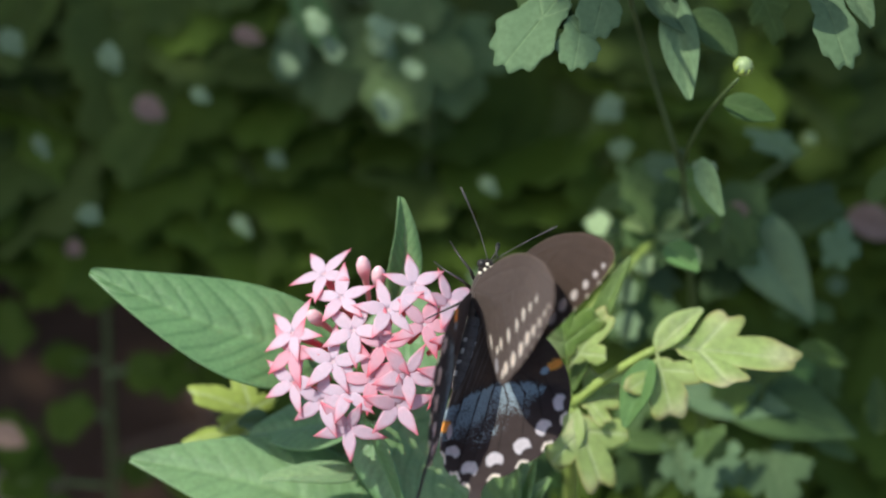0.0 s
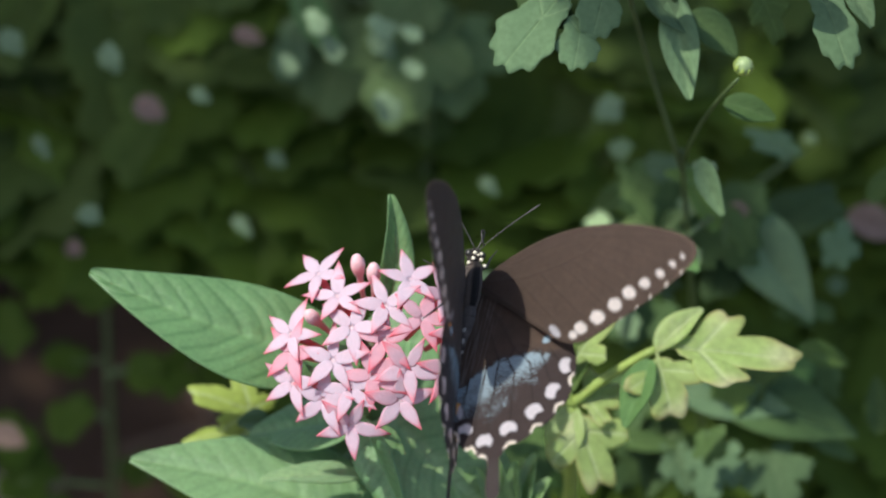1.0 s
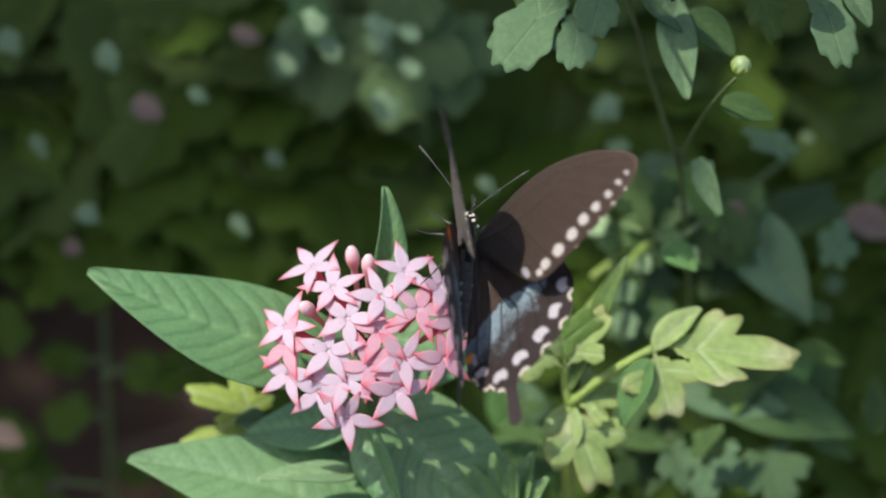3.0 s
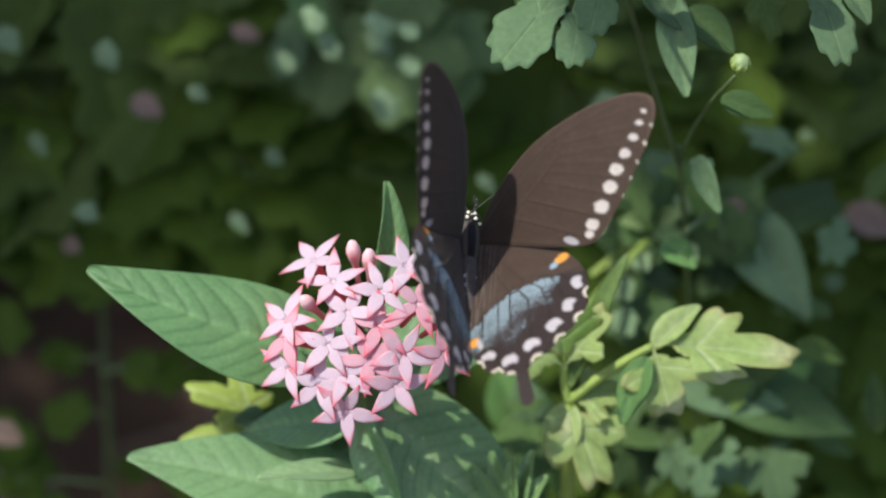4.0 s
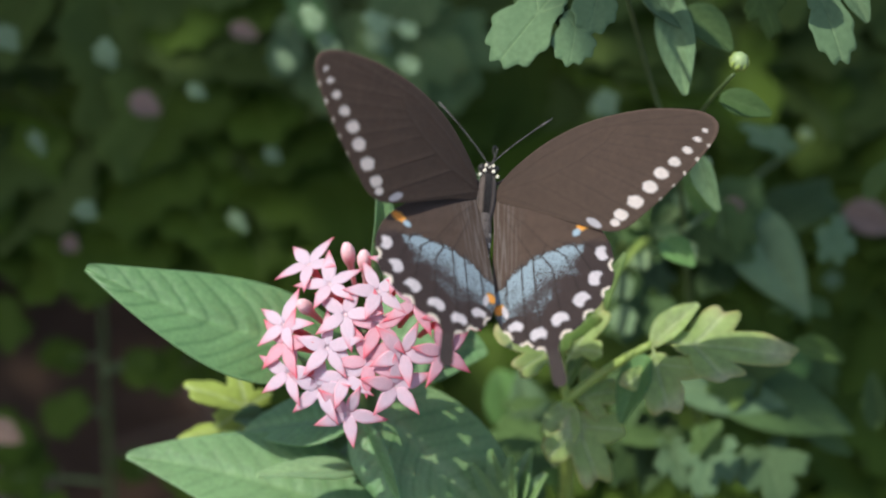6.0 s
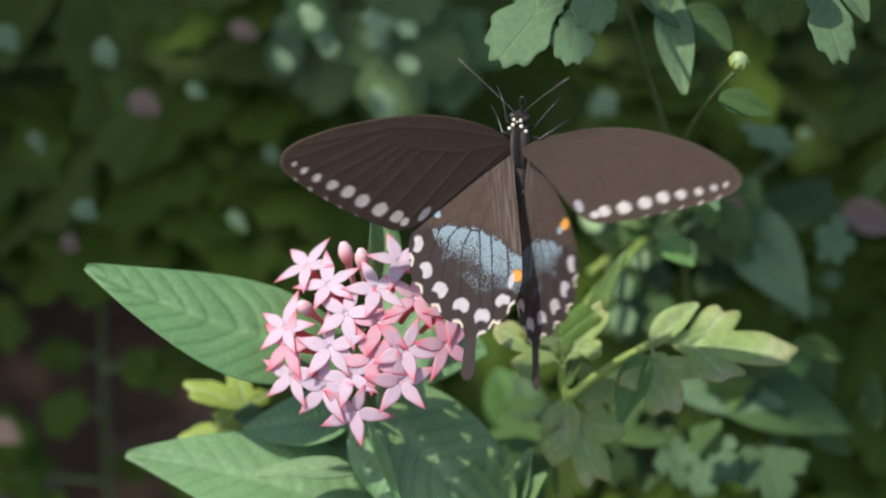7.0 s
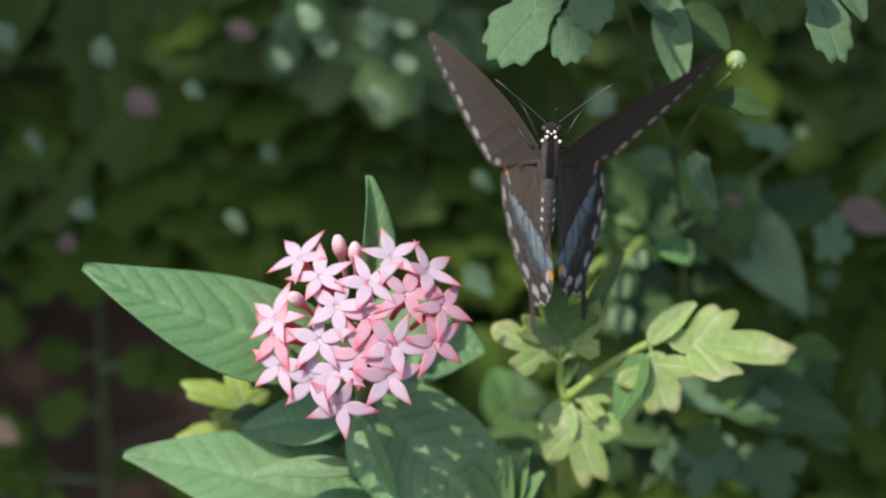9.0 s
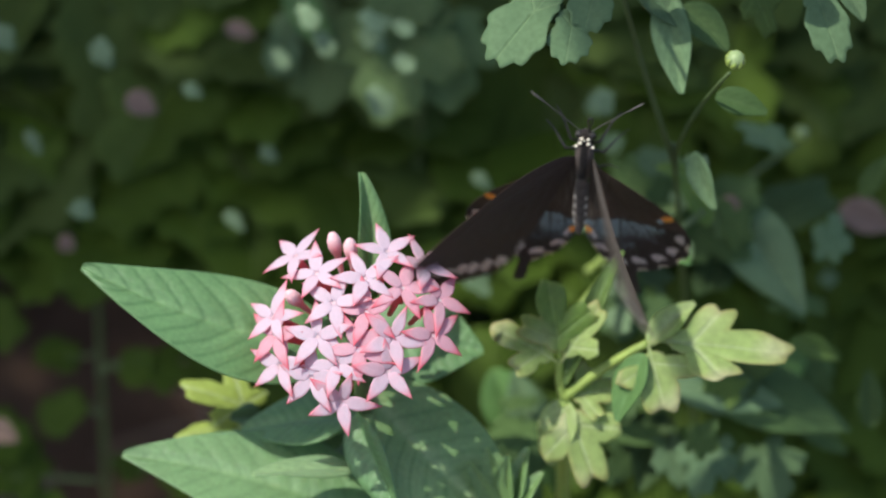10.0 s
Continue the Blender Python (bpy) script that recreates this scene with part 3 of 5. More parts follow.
blade(bush, "ovate", (0.0248, 0.0594, 0.3341), (0.0199, 0.0673, 0.3513), 0.010, (-0.199, -0.328, 0.924), green=GREY, pale=GREYP, veins=5, quilted=0.3)
blade(bush, "lobed", (0.0161, 0.052, 0.3486), (0.0237, 0.0395, 0.3338), 0.016, (0.101, -0.333, 0.938), seed=23)

blade(bush, "ovate", (0.0292, 0.0547, 0.3362), (0.0321, 0.046, 0.3259), 0.0047, (0.194, -0.473, 0.859), green=(0.11, 0.19, 0.045), pale=(0.14, 0.22, 0.06), seed=40)
blade(bush, "lobed", (0.0165, 0.056, 0.3503), (0.027, 0.0632, 0.348), 0.0060, (-0.215, -0.17, 0.962), green=(0.075, 0.13, 0.04), pale=(0.10, 0.165, 0.055), seed=42)
blade(bush, "lobed", (0.0556, 0.0458, 0.3505), (0.0605, 0.034, 0.3443), 0.0099, (0.189, -0.409, 0.893), green=GREY, pale=GREYP, seed=43)
blade(bush, "lobed", (0.0268, 0.0438, 0.3529), (0.0092, 0.0373, 0.3591), 0.0108, (-0.235, -0.228, 0.945), green=(0.075, 0.13, 0.04), pale=(0.10, 0.165, 0.055), seed=45)
blade(bush, "ovate", (0.1071, 0.0527, 0.3463), (0.1071, 0.0626, 0.3566), 0.0057, (0.079, -0.424, 0.902), green=(0.065, 0.115, 0.035), pale=(0.09, 0.15, 0.05), seed=46)
blade(bush, "lobed", (0.0302, 0.0732, 0.3334), (0.0194, 0.0713, 0.3452), 0.0069, (0.186, -0.216, 0.959), green=(0.075, 0.13, 0.04), pale=(0.10, 0.165, 0.055), seed=47)
blade(bush, "lobed", (0.0493, 0.0563, 0.3351), (0.0663, 0.0607, 0.3372), 0.0127, (0.237, -0.3, 0.924), green=(0.11, 0.19, 0.045), pale=(0.14, 0.22, 0.06), seed=48)
blade(bush, "ovate", (0.0499, 0.0731, 0.338), (0.0608, 0.0751, 0.3295), 0.0042, (-0.289, -0.381, 0.878), green=(0.11, 0.19, 0.045), pale=(0.14, 0.22, 0.06), seed=49)
blade(bush, "lobed", (0.0399, 0.041, 0.3604), (0.0346, 0.0355, 0.3538), 0.0071, (-0.141, -0.166, 0.976), green=(0.065, 0.115, 0.035), pale=(0.09, 0.15, 0.05), seed=50)
blade(bush, "lobed", (0.0612, 0.0299, 0.3581), (0.0669, 0.0345, 0.3667), 0.0076, (0.049, -0.196, 0.979), green=(0.065, 0.115, 0.035), pale=(0.09, 0.15, 0.05), seed=51)
blade(bush, "ovate", (0.0418, 0.0431, 0.3536), (0.0578, 0.0439, 0.3515), 0.0051, (0.088, -0.196, 0.977), green=(0.065, 0.115, 0.035), pale=(0.09, 0.15, 0.05), seed=52)
blade(bush, "lobed", (0.0681, 0.0536, 0.3552), (0.082, 0.0541, 0.3682), 0.0097, (-0.287, -0.312, 0.905), green=(0.065, 0.115, 0.035), pale=(0.09, 0.15, 0.05), seed=53)
blade(bush, "lobed", (0.0269, 0.0519, 0.3314), (0.0162, 0.0492, 0.3375), 0.0068, (-0.221, -0.415, 0.883), green=(0.075, 0.13, 0.04), pale=(0.10, 0.165, 0.055), seed=54)
blade(bush, "lobed", (0.0492, 0.0507, 0.3393), (0.0471, 0.0628, 0.3413), 0.0062, (-0.062, -0.283, 0.957), green=GREY, pale=GREYP, seed=55)
blade(bush, "lobed", (0.0968, 0.0771, 0.3349), (0.0969, 0.0906, 0.3432), 0.0083, (0.274, -0.196, 0.942), green=(0.065, 0.115, 0.035), pale=(0.09, 0.15, 0.05), seed=56)
blade(bush, "ovate", (0.0897, 0.0564, 0.343), (0.1036, 0.0559, 0.3362), 0.0051, (0.021, -0.292, 0.956), green=(0.075, 0.13, 0.04), pale=(0.10, 0.165, 0.055), seed=57)
blade(bush, "lobed", (0.0199, 0.066, 0.3202), (0.0146, 0.0605, 0.309), 0.0091, (0.079, -0.211, 0.974), green=(0.11, 0.19, 0.045), pale=(0.14, 0.22, 0.06), seed=58)
blade(bush, "lobed", (0.0748, 0.0527, 0.365), (0.0628, 0.0459, 0.3601), 0.0103, (-0.112, -0.404, 0.908), green=(0.11, 0.19, 0.045), pale=(0.14, 0.22, 0.06), seed=60)
blade(bush, "lobed", (0.059, 0.0923, 0.3578), (0.0489, 0.0957, 0.3665), 0.0077, (-0.08, -0.433, 0.898), green=GREY, pale=GREYP, seed=62)
blade(bush, "lobed", (0.063, 0.115, 0.3817), (0.0468, 0.1078, 0.3825), 0.0108, (-0.102, -0.258, 0.961), green=GREY, pale=GREYP, seed=63)
blade(bush, "ovate", (0.1035, 0.0823, 0.3956), (0.1093, 0.0838, 0.4068), 0.0045, (0.11, -0.234, 0.966), green=(0.065, 0.115, 0.035), pale=(0.09, 0.15, 0.05), seed=64)
blade(bush, "ovate", (0.0678, 0.0833, 0.3859), (0.0599, 0.0872, 0.3999), 0.0054, (0.31, -0.458, 0.833), green=(0.11, 0.19, 0.045), pale=(0.14, 0.22, 0.06), seed=65)
blade(bush, "ovate", (0.0855, 0.047, 0.38), (0.0997, 0.0523, 0.3707), 0.0052, (0.284, -0.417, 0.863), green=(0.11, 0.19, 0.045), pale=(0.14, 0.22, 0.06), seed=66)
blade(bush, "ovate", (0.0638, 0.0707, 0.4098), (0.0539, 0.0705, 0.4158), 0.0047, (-0.048, -0.189, 0.981), green=(0.11, 0.19, 0.045), pale=(0.14, 0.22, 0.06), seed=67)
blade(bush, "lobed", (0.0965, 0.0825, 0.374), (0.101, 0.0963, 0.3797), 0.0085, (0.285, -0.248, 0.926), green=GREY, pale=GREYP, seed=68)
blade(bush, "lobed", (0.0764, 0.0828, 0.3791), (0.0703, 0.0893, 0.3899), 0.0081, (-0.123, -0.265, 0.956), green=(0.075, 0.13, 0.04), pale=(0.10, 0.165, 0.055), seed=69)
blade(bush, "lobed", (0.0456, 0.0965, 0.397), (0.0508, 0.0804, 0.3917), 0.0083, (0, -0.251, 0.968), green=(0.075, 0.13, 0.04), pale=(0.10, 0.165, 0.055), seed=70)
blade(bush, "ovate", (0.0494, 0.1114, 0.379), (0.0371, 0.1055, 0.3735), 0.0063, (-0.123, -0.404, 0.907), green=(0.065, 0.115, 0.035), pale=(0.09, 0.15, 0.05), seed=71)
blade(bush, "lobed", (0.0823, 0.0794, 0.3658), (0.0982, 0.0835, 0.3597), 0.0095, (-0.047, -0.482, 0.875), green=(0.075, 0.13, 0.04), pale=(0.10, 0.165, 0.055), seed=72)
blade(bush, "lobed", (0.0874, 0.1033, 0.3926), (0.0762, 0.1154, 0.3946), 0.0091, (0.249, -0.205, 0.947), green=GREY, pale=GREYP, seed=73)


# leaves above the view, placed to throw shadows on leaves and wing below
blade(bush, "ovate", (0.0388, 0.0448, 0.4957), (0.0539, 0.0423, 0.4911), 0.0062, (-0.1, -0.226, 0.969), green=GREY, pale=GREYP, fold=0.2, veins=5, quilted=0.3)
blade(bush, "ovate", (0.0687, 0.0378, 0.5028), (0.0834, 0.0345, 0.4974), 0.0062, (-0.1, -0.226, 0.969), green=GREY, pale=GREYP, fold=0.2, veins=5, quilted=0.3)
blade(bush, "ovate", (0.0362, 0.0166, 0.5149), (0.0478, 0.0145, 0.5123), 0.0066, (-0.1, -0.226, 0.969), green=GREY, pale=GREYP, fold=0.2, veins=5, quilted=0.3)
stalk(bush, (0.0376, 0.0554, 0.4943), (0.0343, 0.0309, 0.5102), (0.0365, 0.0166, 0.5149), 0.0006, 0.0005, M_STEM, "leaf_stalk")
stalk(bush, (0.0635, 0.0514, 0.5019), (0.0667, 0.0456, 0.5044), (0.0689, 0.0376, 0.5026), 0.0006, 0.0005, M_STEM, "leaf_stalk")
stalk(bush, (0.0374, 0.0549, 0.4937), (0.0379, 0.0507, 0.4948), (0.0392, 0.0448, 0.4956), 0.0006, 0.0005, M_STEM, "leaf_stalk")


# buds and leaflets of the bush; the palest greens stand in for sunlight
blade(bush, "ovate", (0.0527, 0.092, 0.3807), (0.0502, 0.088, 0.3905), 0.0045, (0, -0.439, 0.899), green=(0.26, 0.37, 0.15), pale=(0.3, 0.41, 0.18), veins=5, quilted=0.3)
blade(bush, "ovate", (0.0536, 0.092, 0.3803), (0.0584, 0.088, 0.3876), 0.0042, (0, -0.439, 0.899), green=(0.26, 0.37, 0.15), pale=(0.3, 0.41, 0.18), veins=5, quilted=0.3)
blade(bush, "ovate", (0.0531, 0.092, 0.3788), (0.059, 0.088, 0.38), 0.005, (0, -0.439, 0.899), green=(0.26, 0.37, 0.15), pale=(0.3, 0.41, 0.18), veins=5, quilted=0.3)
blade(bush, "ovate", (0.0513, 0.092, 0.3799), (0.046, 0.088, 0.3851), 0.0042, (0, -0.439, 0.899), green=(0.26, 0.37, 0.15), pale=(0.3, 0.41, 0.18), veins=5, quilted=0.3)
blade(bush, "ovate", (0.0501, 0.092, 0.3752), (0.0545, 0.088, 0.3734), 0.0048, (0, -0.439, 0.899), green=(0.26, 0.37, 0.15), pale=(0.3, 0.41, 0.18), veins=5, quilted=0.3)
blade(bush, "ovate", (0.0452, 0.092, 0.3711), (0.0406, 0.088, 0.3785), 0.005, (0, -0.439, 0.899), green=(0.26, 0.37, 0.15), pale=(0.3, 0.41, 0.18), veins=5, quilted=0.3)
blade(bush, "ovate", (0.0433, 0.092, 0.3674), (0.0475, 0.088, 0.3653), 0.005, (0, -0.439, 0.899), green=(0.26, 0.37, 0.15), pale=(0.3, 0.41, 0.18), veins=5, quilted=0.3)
stalk(bush, (0.0376, 0.085, 0.3693), (0.0446, 0.092, 0.3702), (0.0527, 0.092, 0.3799), 0.0009, 0.0007, M_LIMESTEM)
blade(bush, "ovate", (0.0148, 0.078, 0.3431), (0.0214, 0.068, 0.326), 0.0115, (0, -0.439, 0.899), green=(0.1, 0.21, 0.065), pale=(0.14, 0.26, 0.09), veins=5, quilted=0.3)
blade(bush, "ovate", (0.0256, 0.078, 0.3261), (0.0306, 0.068, 0.3114), 0.0125, (0, -0.439, 0.899), green=(0.1, 0.21, 0.065), pale=(0.14, 0.26, 0.09), veins=5, quilted=0.3)
blade(bush, "ovate", (0.0175, 0.078, 0.3166), (0.0139, 0.068, 0.3102), 0.009, (0, -0.439, 0.899), green=(0.1, 0.21, 0.065), pale=(0.14, 0.26, 0.09), veins=5, quilted=0.3)
blade(bush, "ovate", (0.0519, 0.045, 0.4141), (0.0582, 0.036, 0.4149), 0.006, (0, -0.439, 0.899), green=(0.1, 0.21, 0.065), pale=(0.14, 0.26, 0.09), veins=5, quilted=0.3)
blade(bush, "ovate", (0.093, 0.078, 0.3477), (0.0726, 0.068, 0.3472), 0.012, (0, -0.439, 0.899), green=(0.1, 0.21, 0.065), pale=(0.14, 0.26, 0.09), veins=5, quilted=0.3)
# two tones, sunlit and dimmer, painted into the greens of these leaflets
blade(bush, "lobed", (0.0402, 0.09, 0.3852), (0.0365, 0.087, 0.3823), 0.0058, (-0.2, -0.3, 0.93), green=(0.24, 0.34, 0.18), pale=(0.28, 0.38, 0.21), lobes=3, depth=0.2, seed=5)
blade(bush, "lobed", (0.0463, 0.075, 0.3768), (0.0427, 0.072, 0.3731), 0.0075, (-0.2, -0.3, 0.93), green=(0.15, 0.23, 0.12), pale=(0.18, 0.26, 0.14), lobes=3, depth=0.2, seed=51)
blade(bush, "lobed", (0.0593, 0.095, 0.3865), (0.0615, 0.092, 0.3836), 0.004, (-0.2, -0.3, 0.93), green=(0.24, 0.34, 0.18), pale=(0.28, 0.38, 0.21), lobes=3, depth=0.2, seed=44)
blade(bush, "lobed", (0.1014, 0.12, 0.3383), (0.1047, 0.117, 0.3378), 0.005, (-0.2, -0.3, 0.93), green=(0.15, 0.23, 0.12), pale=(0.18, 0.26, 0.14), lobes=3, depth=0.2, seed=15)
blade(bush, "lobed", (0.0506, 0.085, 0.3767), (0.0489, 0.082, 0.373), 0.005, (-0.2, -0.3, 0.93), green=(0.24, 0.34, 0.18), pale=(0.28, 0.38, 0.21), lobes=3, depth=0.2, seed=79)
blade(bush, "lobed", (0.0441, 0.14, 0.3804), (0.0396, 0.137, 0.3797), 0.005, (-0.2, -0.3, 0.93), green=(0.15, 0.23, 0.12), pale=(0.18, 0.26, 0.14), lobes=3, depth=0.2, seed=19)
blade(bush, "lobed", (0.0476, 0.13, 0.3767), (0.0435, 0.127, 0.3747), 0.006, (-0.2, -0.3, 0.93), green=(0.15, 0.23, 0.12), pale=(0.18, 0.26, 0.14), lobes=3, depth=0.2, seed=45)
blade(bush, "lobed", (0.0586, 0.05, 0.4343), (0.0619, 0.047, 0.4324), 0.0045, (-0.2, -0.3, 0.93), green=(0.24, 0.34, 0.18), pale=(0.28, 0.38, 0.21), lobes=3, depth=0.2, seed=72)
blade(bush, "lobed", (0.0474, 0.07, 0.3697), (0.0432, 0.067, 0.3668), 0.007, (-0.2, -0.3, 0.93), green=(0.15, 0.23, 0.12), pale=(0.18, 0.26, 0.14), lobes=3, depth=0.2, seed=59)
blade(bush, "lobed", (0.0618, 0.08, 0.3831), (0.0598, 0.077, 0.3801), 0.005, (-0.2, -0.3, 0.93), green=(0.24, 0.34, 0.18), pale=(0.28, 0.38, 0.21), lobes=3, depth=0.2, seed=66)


def bud_on(home, at, r, out):
    """A round flower bud with overlapping green scales at its foot."""
    ob, back = home
    zs = [-1, -0.9, -0.6, -0.2, 0.2, 0.6, 0.85, 0.97, 1.0]
    pts = [Vector((0, 0, r * z)) for z in zs]
    v, f = tube(pts, [max(0.02, math.sqrt(max(0, 1 - z * z))) * r for z in zs], 14)
    m = Vector(out).to_track_quat("Z", "Y").to_matrix().to_4x4()
    m.translation = at
    body = part("bud", mesh_of("bud", v, f, M_BUD), ob, back @ m, "round pale green flower bud")
    o = smooth_loop([(0, 0), (0.34 * r, 0.4 * r), (0.28 * r, 0.9 * r), (0, 1.35 * r), (-0.28 * r, 0.9 * r), (-0.34 * r, 0.4 * r)], 3)
    for i in range(8):
        v, f, _, _ = sheet(o, (0, 0.6 * r), 3, lambda x, y, s: 0.55 * (y - 0.75 * r) ** 2 / r + 0.5 * x * x / r, 0.0003)
        part("bud_scale", mesh_of("bud_scale", v, f, M_LIMESTEM), body, pose(0, 0, -r * 0.75, 0, 0, i * 45) @ pose(0, r * 1.04, 0, 90, 0, 0))


bud_on(bush, (0.0655, 0.0302, 0.4767), 0.0021, (0.207, -0.302, 0.93))
bud_on(bush, (0.0954, 0.1408, 0.3689), 0.0020, (0.309, -0.155, 0.938))
bud_on(bush, (0.0541, 0.0946, 0.376), 0.0024, (0.309, -0.155, 0.938))
bud_on(bush, (0.0507, 0.0972, 0.3714), 0.0022, (-0.309, -0.155, 0.938))
stalk(bush, (0.0349, 0.0585, 0.3797), (0.0436, 0.0731, 0.3816), (0.0537, 0.094, 0.3753), 0.0014, 0.0009, M_LIMESTEM)

# ---- lime green plant with deeply cut leaves ----
lime = rooted("lime_herb", "yellow-green herb with deeply cut sunlit leaves", "plant", (0.035, 0.075, 0))
LG, LP = (0.32, 0.43, 0.145), (0.43, 0.51, 0.27)
HUB, ARM = (0.0294, 0.0102, 0.3952), (0.048, 0.0123, 0.4102)
stalk(lime, (0.035, 0.075, -0.02), (0.0301, 0.0151, 0.3575), HUB, 0.0022, 0.0015, M_LIMESTEM)
stalk(lime, HUB, (0.0373, 0.0118, 0.4034), ARM, 0.0013, 0.0010, M_LIMESTEM)
blade(lime, "lobed", ARM, (0.0801, 0.009, 0.4125), 0.0185, (0.1, -0.226, 0.969), M_LIME, LG, LP, lobes=3, depth=0.5, seed=1, teeth=0.045, cup=0.22, blunt=0.10, span=62, edge=(0.42, 0.33, 0.13), droop=0.1)
blade(lime, "lobed", ARM, (0.0516, -0.0003, 0.4015), 0.0180, (-0.101, -0.437, 0.894), M_LIME, LG, LP, lobes=3, depth=0.5, seed=2, teeth=0.045, cup=0.22, blunt=0.10, span=62, edge=(0.42, 0.33, 0.13))
blade(lime, "ovate", ARM, (0.0579, 0.0187, 0.4178), 0.0060, (-0.505, -0.424, 0.752), M_LIME, LG, LP, fold=0.6, veins=5, quilted=0.3)
blade(lime, "lobed", HUB, (0.0369, -0.0053, 0.383), 0.0190, (0, -0.339, 0.941), M_LIME, LG, LP, lobes=3, depth=0.5, seed=3, teeth=0.045, cup=0.22, blunt=0.10, span=62, edge=(0.42, 0.33, 0.13))
blade(lime, "ovate", HUB, (0.0255, -0.0009, 0.3851), 0.0085, (-0.199, -0.328, 0.924), M_LIME, LG, LP, fold=0.2, veins=5, quilted=0.3)
blade(lime, "lobed", HUB, (0.0414, 0.0119, 0.3973), 0.0125, (0.199, -0.328, 0.924), M_LIME, LG, LP, lobes=3, depth=0.5, seed=5, teeth=0.045, cup=0.22, blunt=0.10, span=62, edge=(0.42, 0.33, 0.13))
stalk(lime, HUB, (0.0278, 0.0116, 0.3984), (0.0283, 0.0126, 0.4044), 0.0012, 0.0009, M_LIMESTEM)
blade(lime, "lobed", (0.0283, 0.0107, 0.4052), (0.0139, 0.0127, 0.4154), 0.0140, (0, -0.339, 0.941), M_LIME, LG, LP, lobes=3, depth=0.5, seed=6, teeth=0.045, cup=0.22, blunt=0.10, span=62, edge=(0.42, 0.33, 0.13))
# middle leaf in shade, painted as a darker green than its neighbours
blade(lime, "lobed", (0.0283, 0.0107, 0.4052), (0.0255, 0.0182, 0.425), 0.0160, (0, -0.439, 0.899), M_LIME, (0.14, 0.24, 0.05), (0.2, 0.32, 0.09), lobes=3, depth=0.5, seed=7, teeth=0.045, cup=0.22, blunt=0.10, span=62, edge=(0.42, 0.33, 0.13))
blade(lime, "lobed", (0.0283, 0.0107, 0.4052), (0.0364, 0.0152, 0.4183), 0.0120, (0.1, -0.337, 0.936), M_LIME, LG, LP, lobes=3, depth=0.5, seed=8, teeth=0.045, cup=0.22, blunt=0.10, span=62, edge=(0.42, 0.33, 0.13))
blade(lime, "ovate", (0.029, 0.0101, 0.3998), (0.0395, 0.0234, 0.4281), 0.0045, (-0.505, -0.424, 0.752), M_LIME, (0.12, 0.2, 0.05), (0.16, 0.25, 0.08), fold=0.4, veins=5, quilted=0.3)

blade(lime, "ovate", (0.0466, 0.0093, 0.4098), (0.0397, -0.0009, 0.3991), 0.0075, (-0.505, -0.424, 0.752), M_MUM, (0.08, 0.16, 0.05), (0.1, 0.19, 0.07), fold=0.2, veins=5, quilted=0.3)

for tip, width in (((0.0079, -0.0101, 0.3928), 0.0035), ((0.0111, -0.0083, 0.395), 0.0045), ((0.0149, -0.01, 0.3945), 0.004), ((0.0193, -0.0053, 0.3939), 0.005), ((0.0226, -0.0086, 0.39), 0.0045)):
    blade(lime, "ovate", (0.0155, -0.013, 0.3785), tip, width, (-0.303, -0.294, 0.906), M_PENTAS, (0.14, 0.25, 0.085), (0.18, 0.30, 0.11), fold=0.3, veins=5, quilted=0.3)
stalk(lime, (0.0303, 0.0132, 0.3584), (0.0202, -0.0107, 0.3672), (0.0155, -0.0128, 0.3788), 0.0012, 0.0009, M_LIMESTEM)

# ---- yellow-green seedling under the big leaves ----
sprout = rooted("lime_seedling", "small yellow-green seedling behind the large leaves", "plant", (-0.06, 0.10, 0))
stalk(sprout, (-0.06, 0.10, -0.02), (-0.0387, 0.0287, 0.3442), (-0.0403, 0.0203, 0.3808), 0.0018, 0.001, M_LIMESTEM)
blade(sprout, "lobed", (-0.0397, 0.0205, 0.3811), (-0.0565, 0.0214, 0.3899), 0.0130, (-0.1, -0.337, 0.936), M_LIME, (0.33, 0.42, 0.09), LP, lobes=5, depth=0.48, seed=11, teeth=0.06)
blade(sprout, "lobed", (-0.04, 0.0227, 0.3759), (-0.0591, 0.0186, 0.3789), 0.0110, (-0.101, -0.087, 0.991), M_LIME, (0.33, 0.42, 0.09), LP, lobes=5, depth=0.48, seed=12, teeth=0.06)
blade(sprout, "ovate", (-0.0398, 0.0163, 0.3839), (-0.0468, 0.0146, 0.3865), 0.006, (0, -0.227, 0.974), M_PENTAS, (0.09, 0.18, 0.07), veins=5, quilted=0.3)

# ---- half-shaded plants with large lobed leaves ----
shade = rooted("garden_plant", "tall shaded plant with broad lobed blue-green leaves", "plant", (-0.02, 0.24, 0), "plants of the flower bed")
stalk(shade, (-0.02, 0.24, -0.02), (-0.0021, 0.1533, 0.3682), (-0.0028, 0.1618, 0.4095), 0.002, 0.001, M_STEM)
BG, BP = (0.10, 0.16, 0.062), (0.13, 0.195, 0.085)
blade(shade, "lobed", (-0.005, 0.1652, 0.398), (-0.0146, 0.1394, 0.3749), 0.034, (-0.1, -0.337, 0.936), green=BG, pale=BP, lobes=5, depth=0.3, seed=31)
blade(shade, "lobed", (0.0009, 0.1664, 0.3917), (0.0041, 0.1449, 0.3738), 0.030, (0.1, -0.337, 0.936), green=BG, pale=BP, lobes=5, depth=0.35, seed=32)
blade(shade, "lobed", (-0.0214, 0.1714, 0.3898), (-0.0333, 0.1542, 0.3693), 0.030, (-0.1, -0.337, 0.936), green=BG, pale=BP, lobes=5, depth=0.35, seed=33)
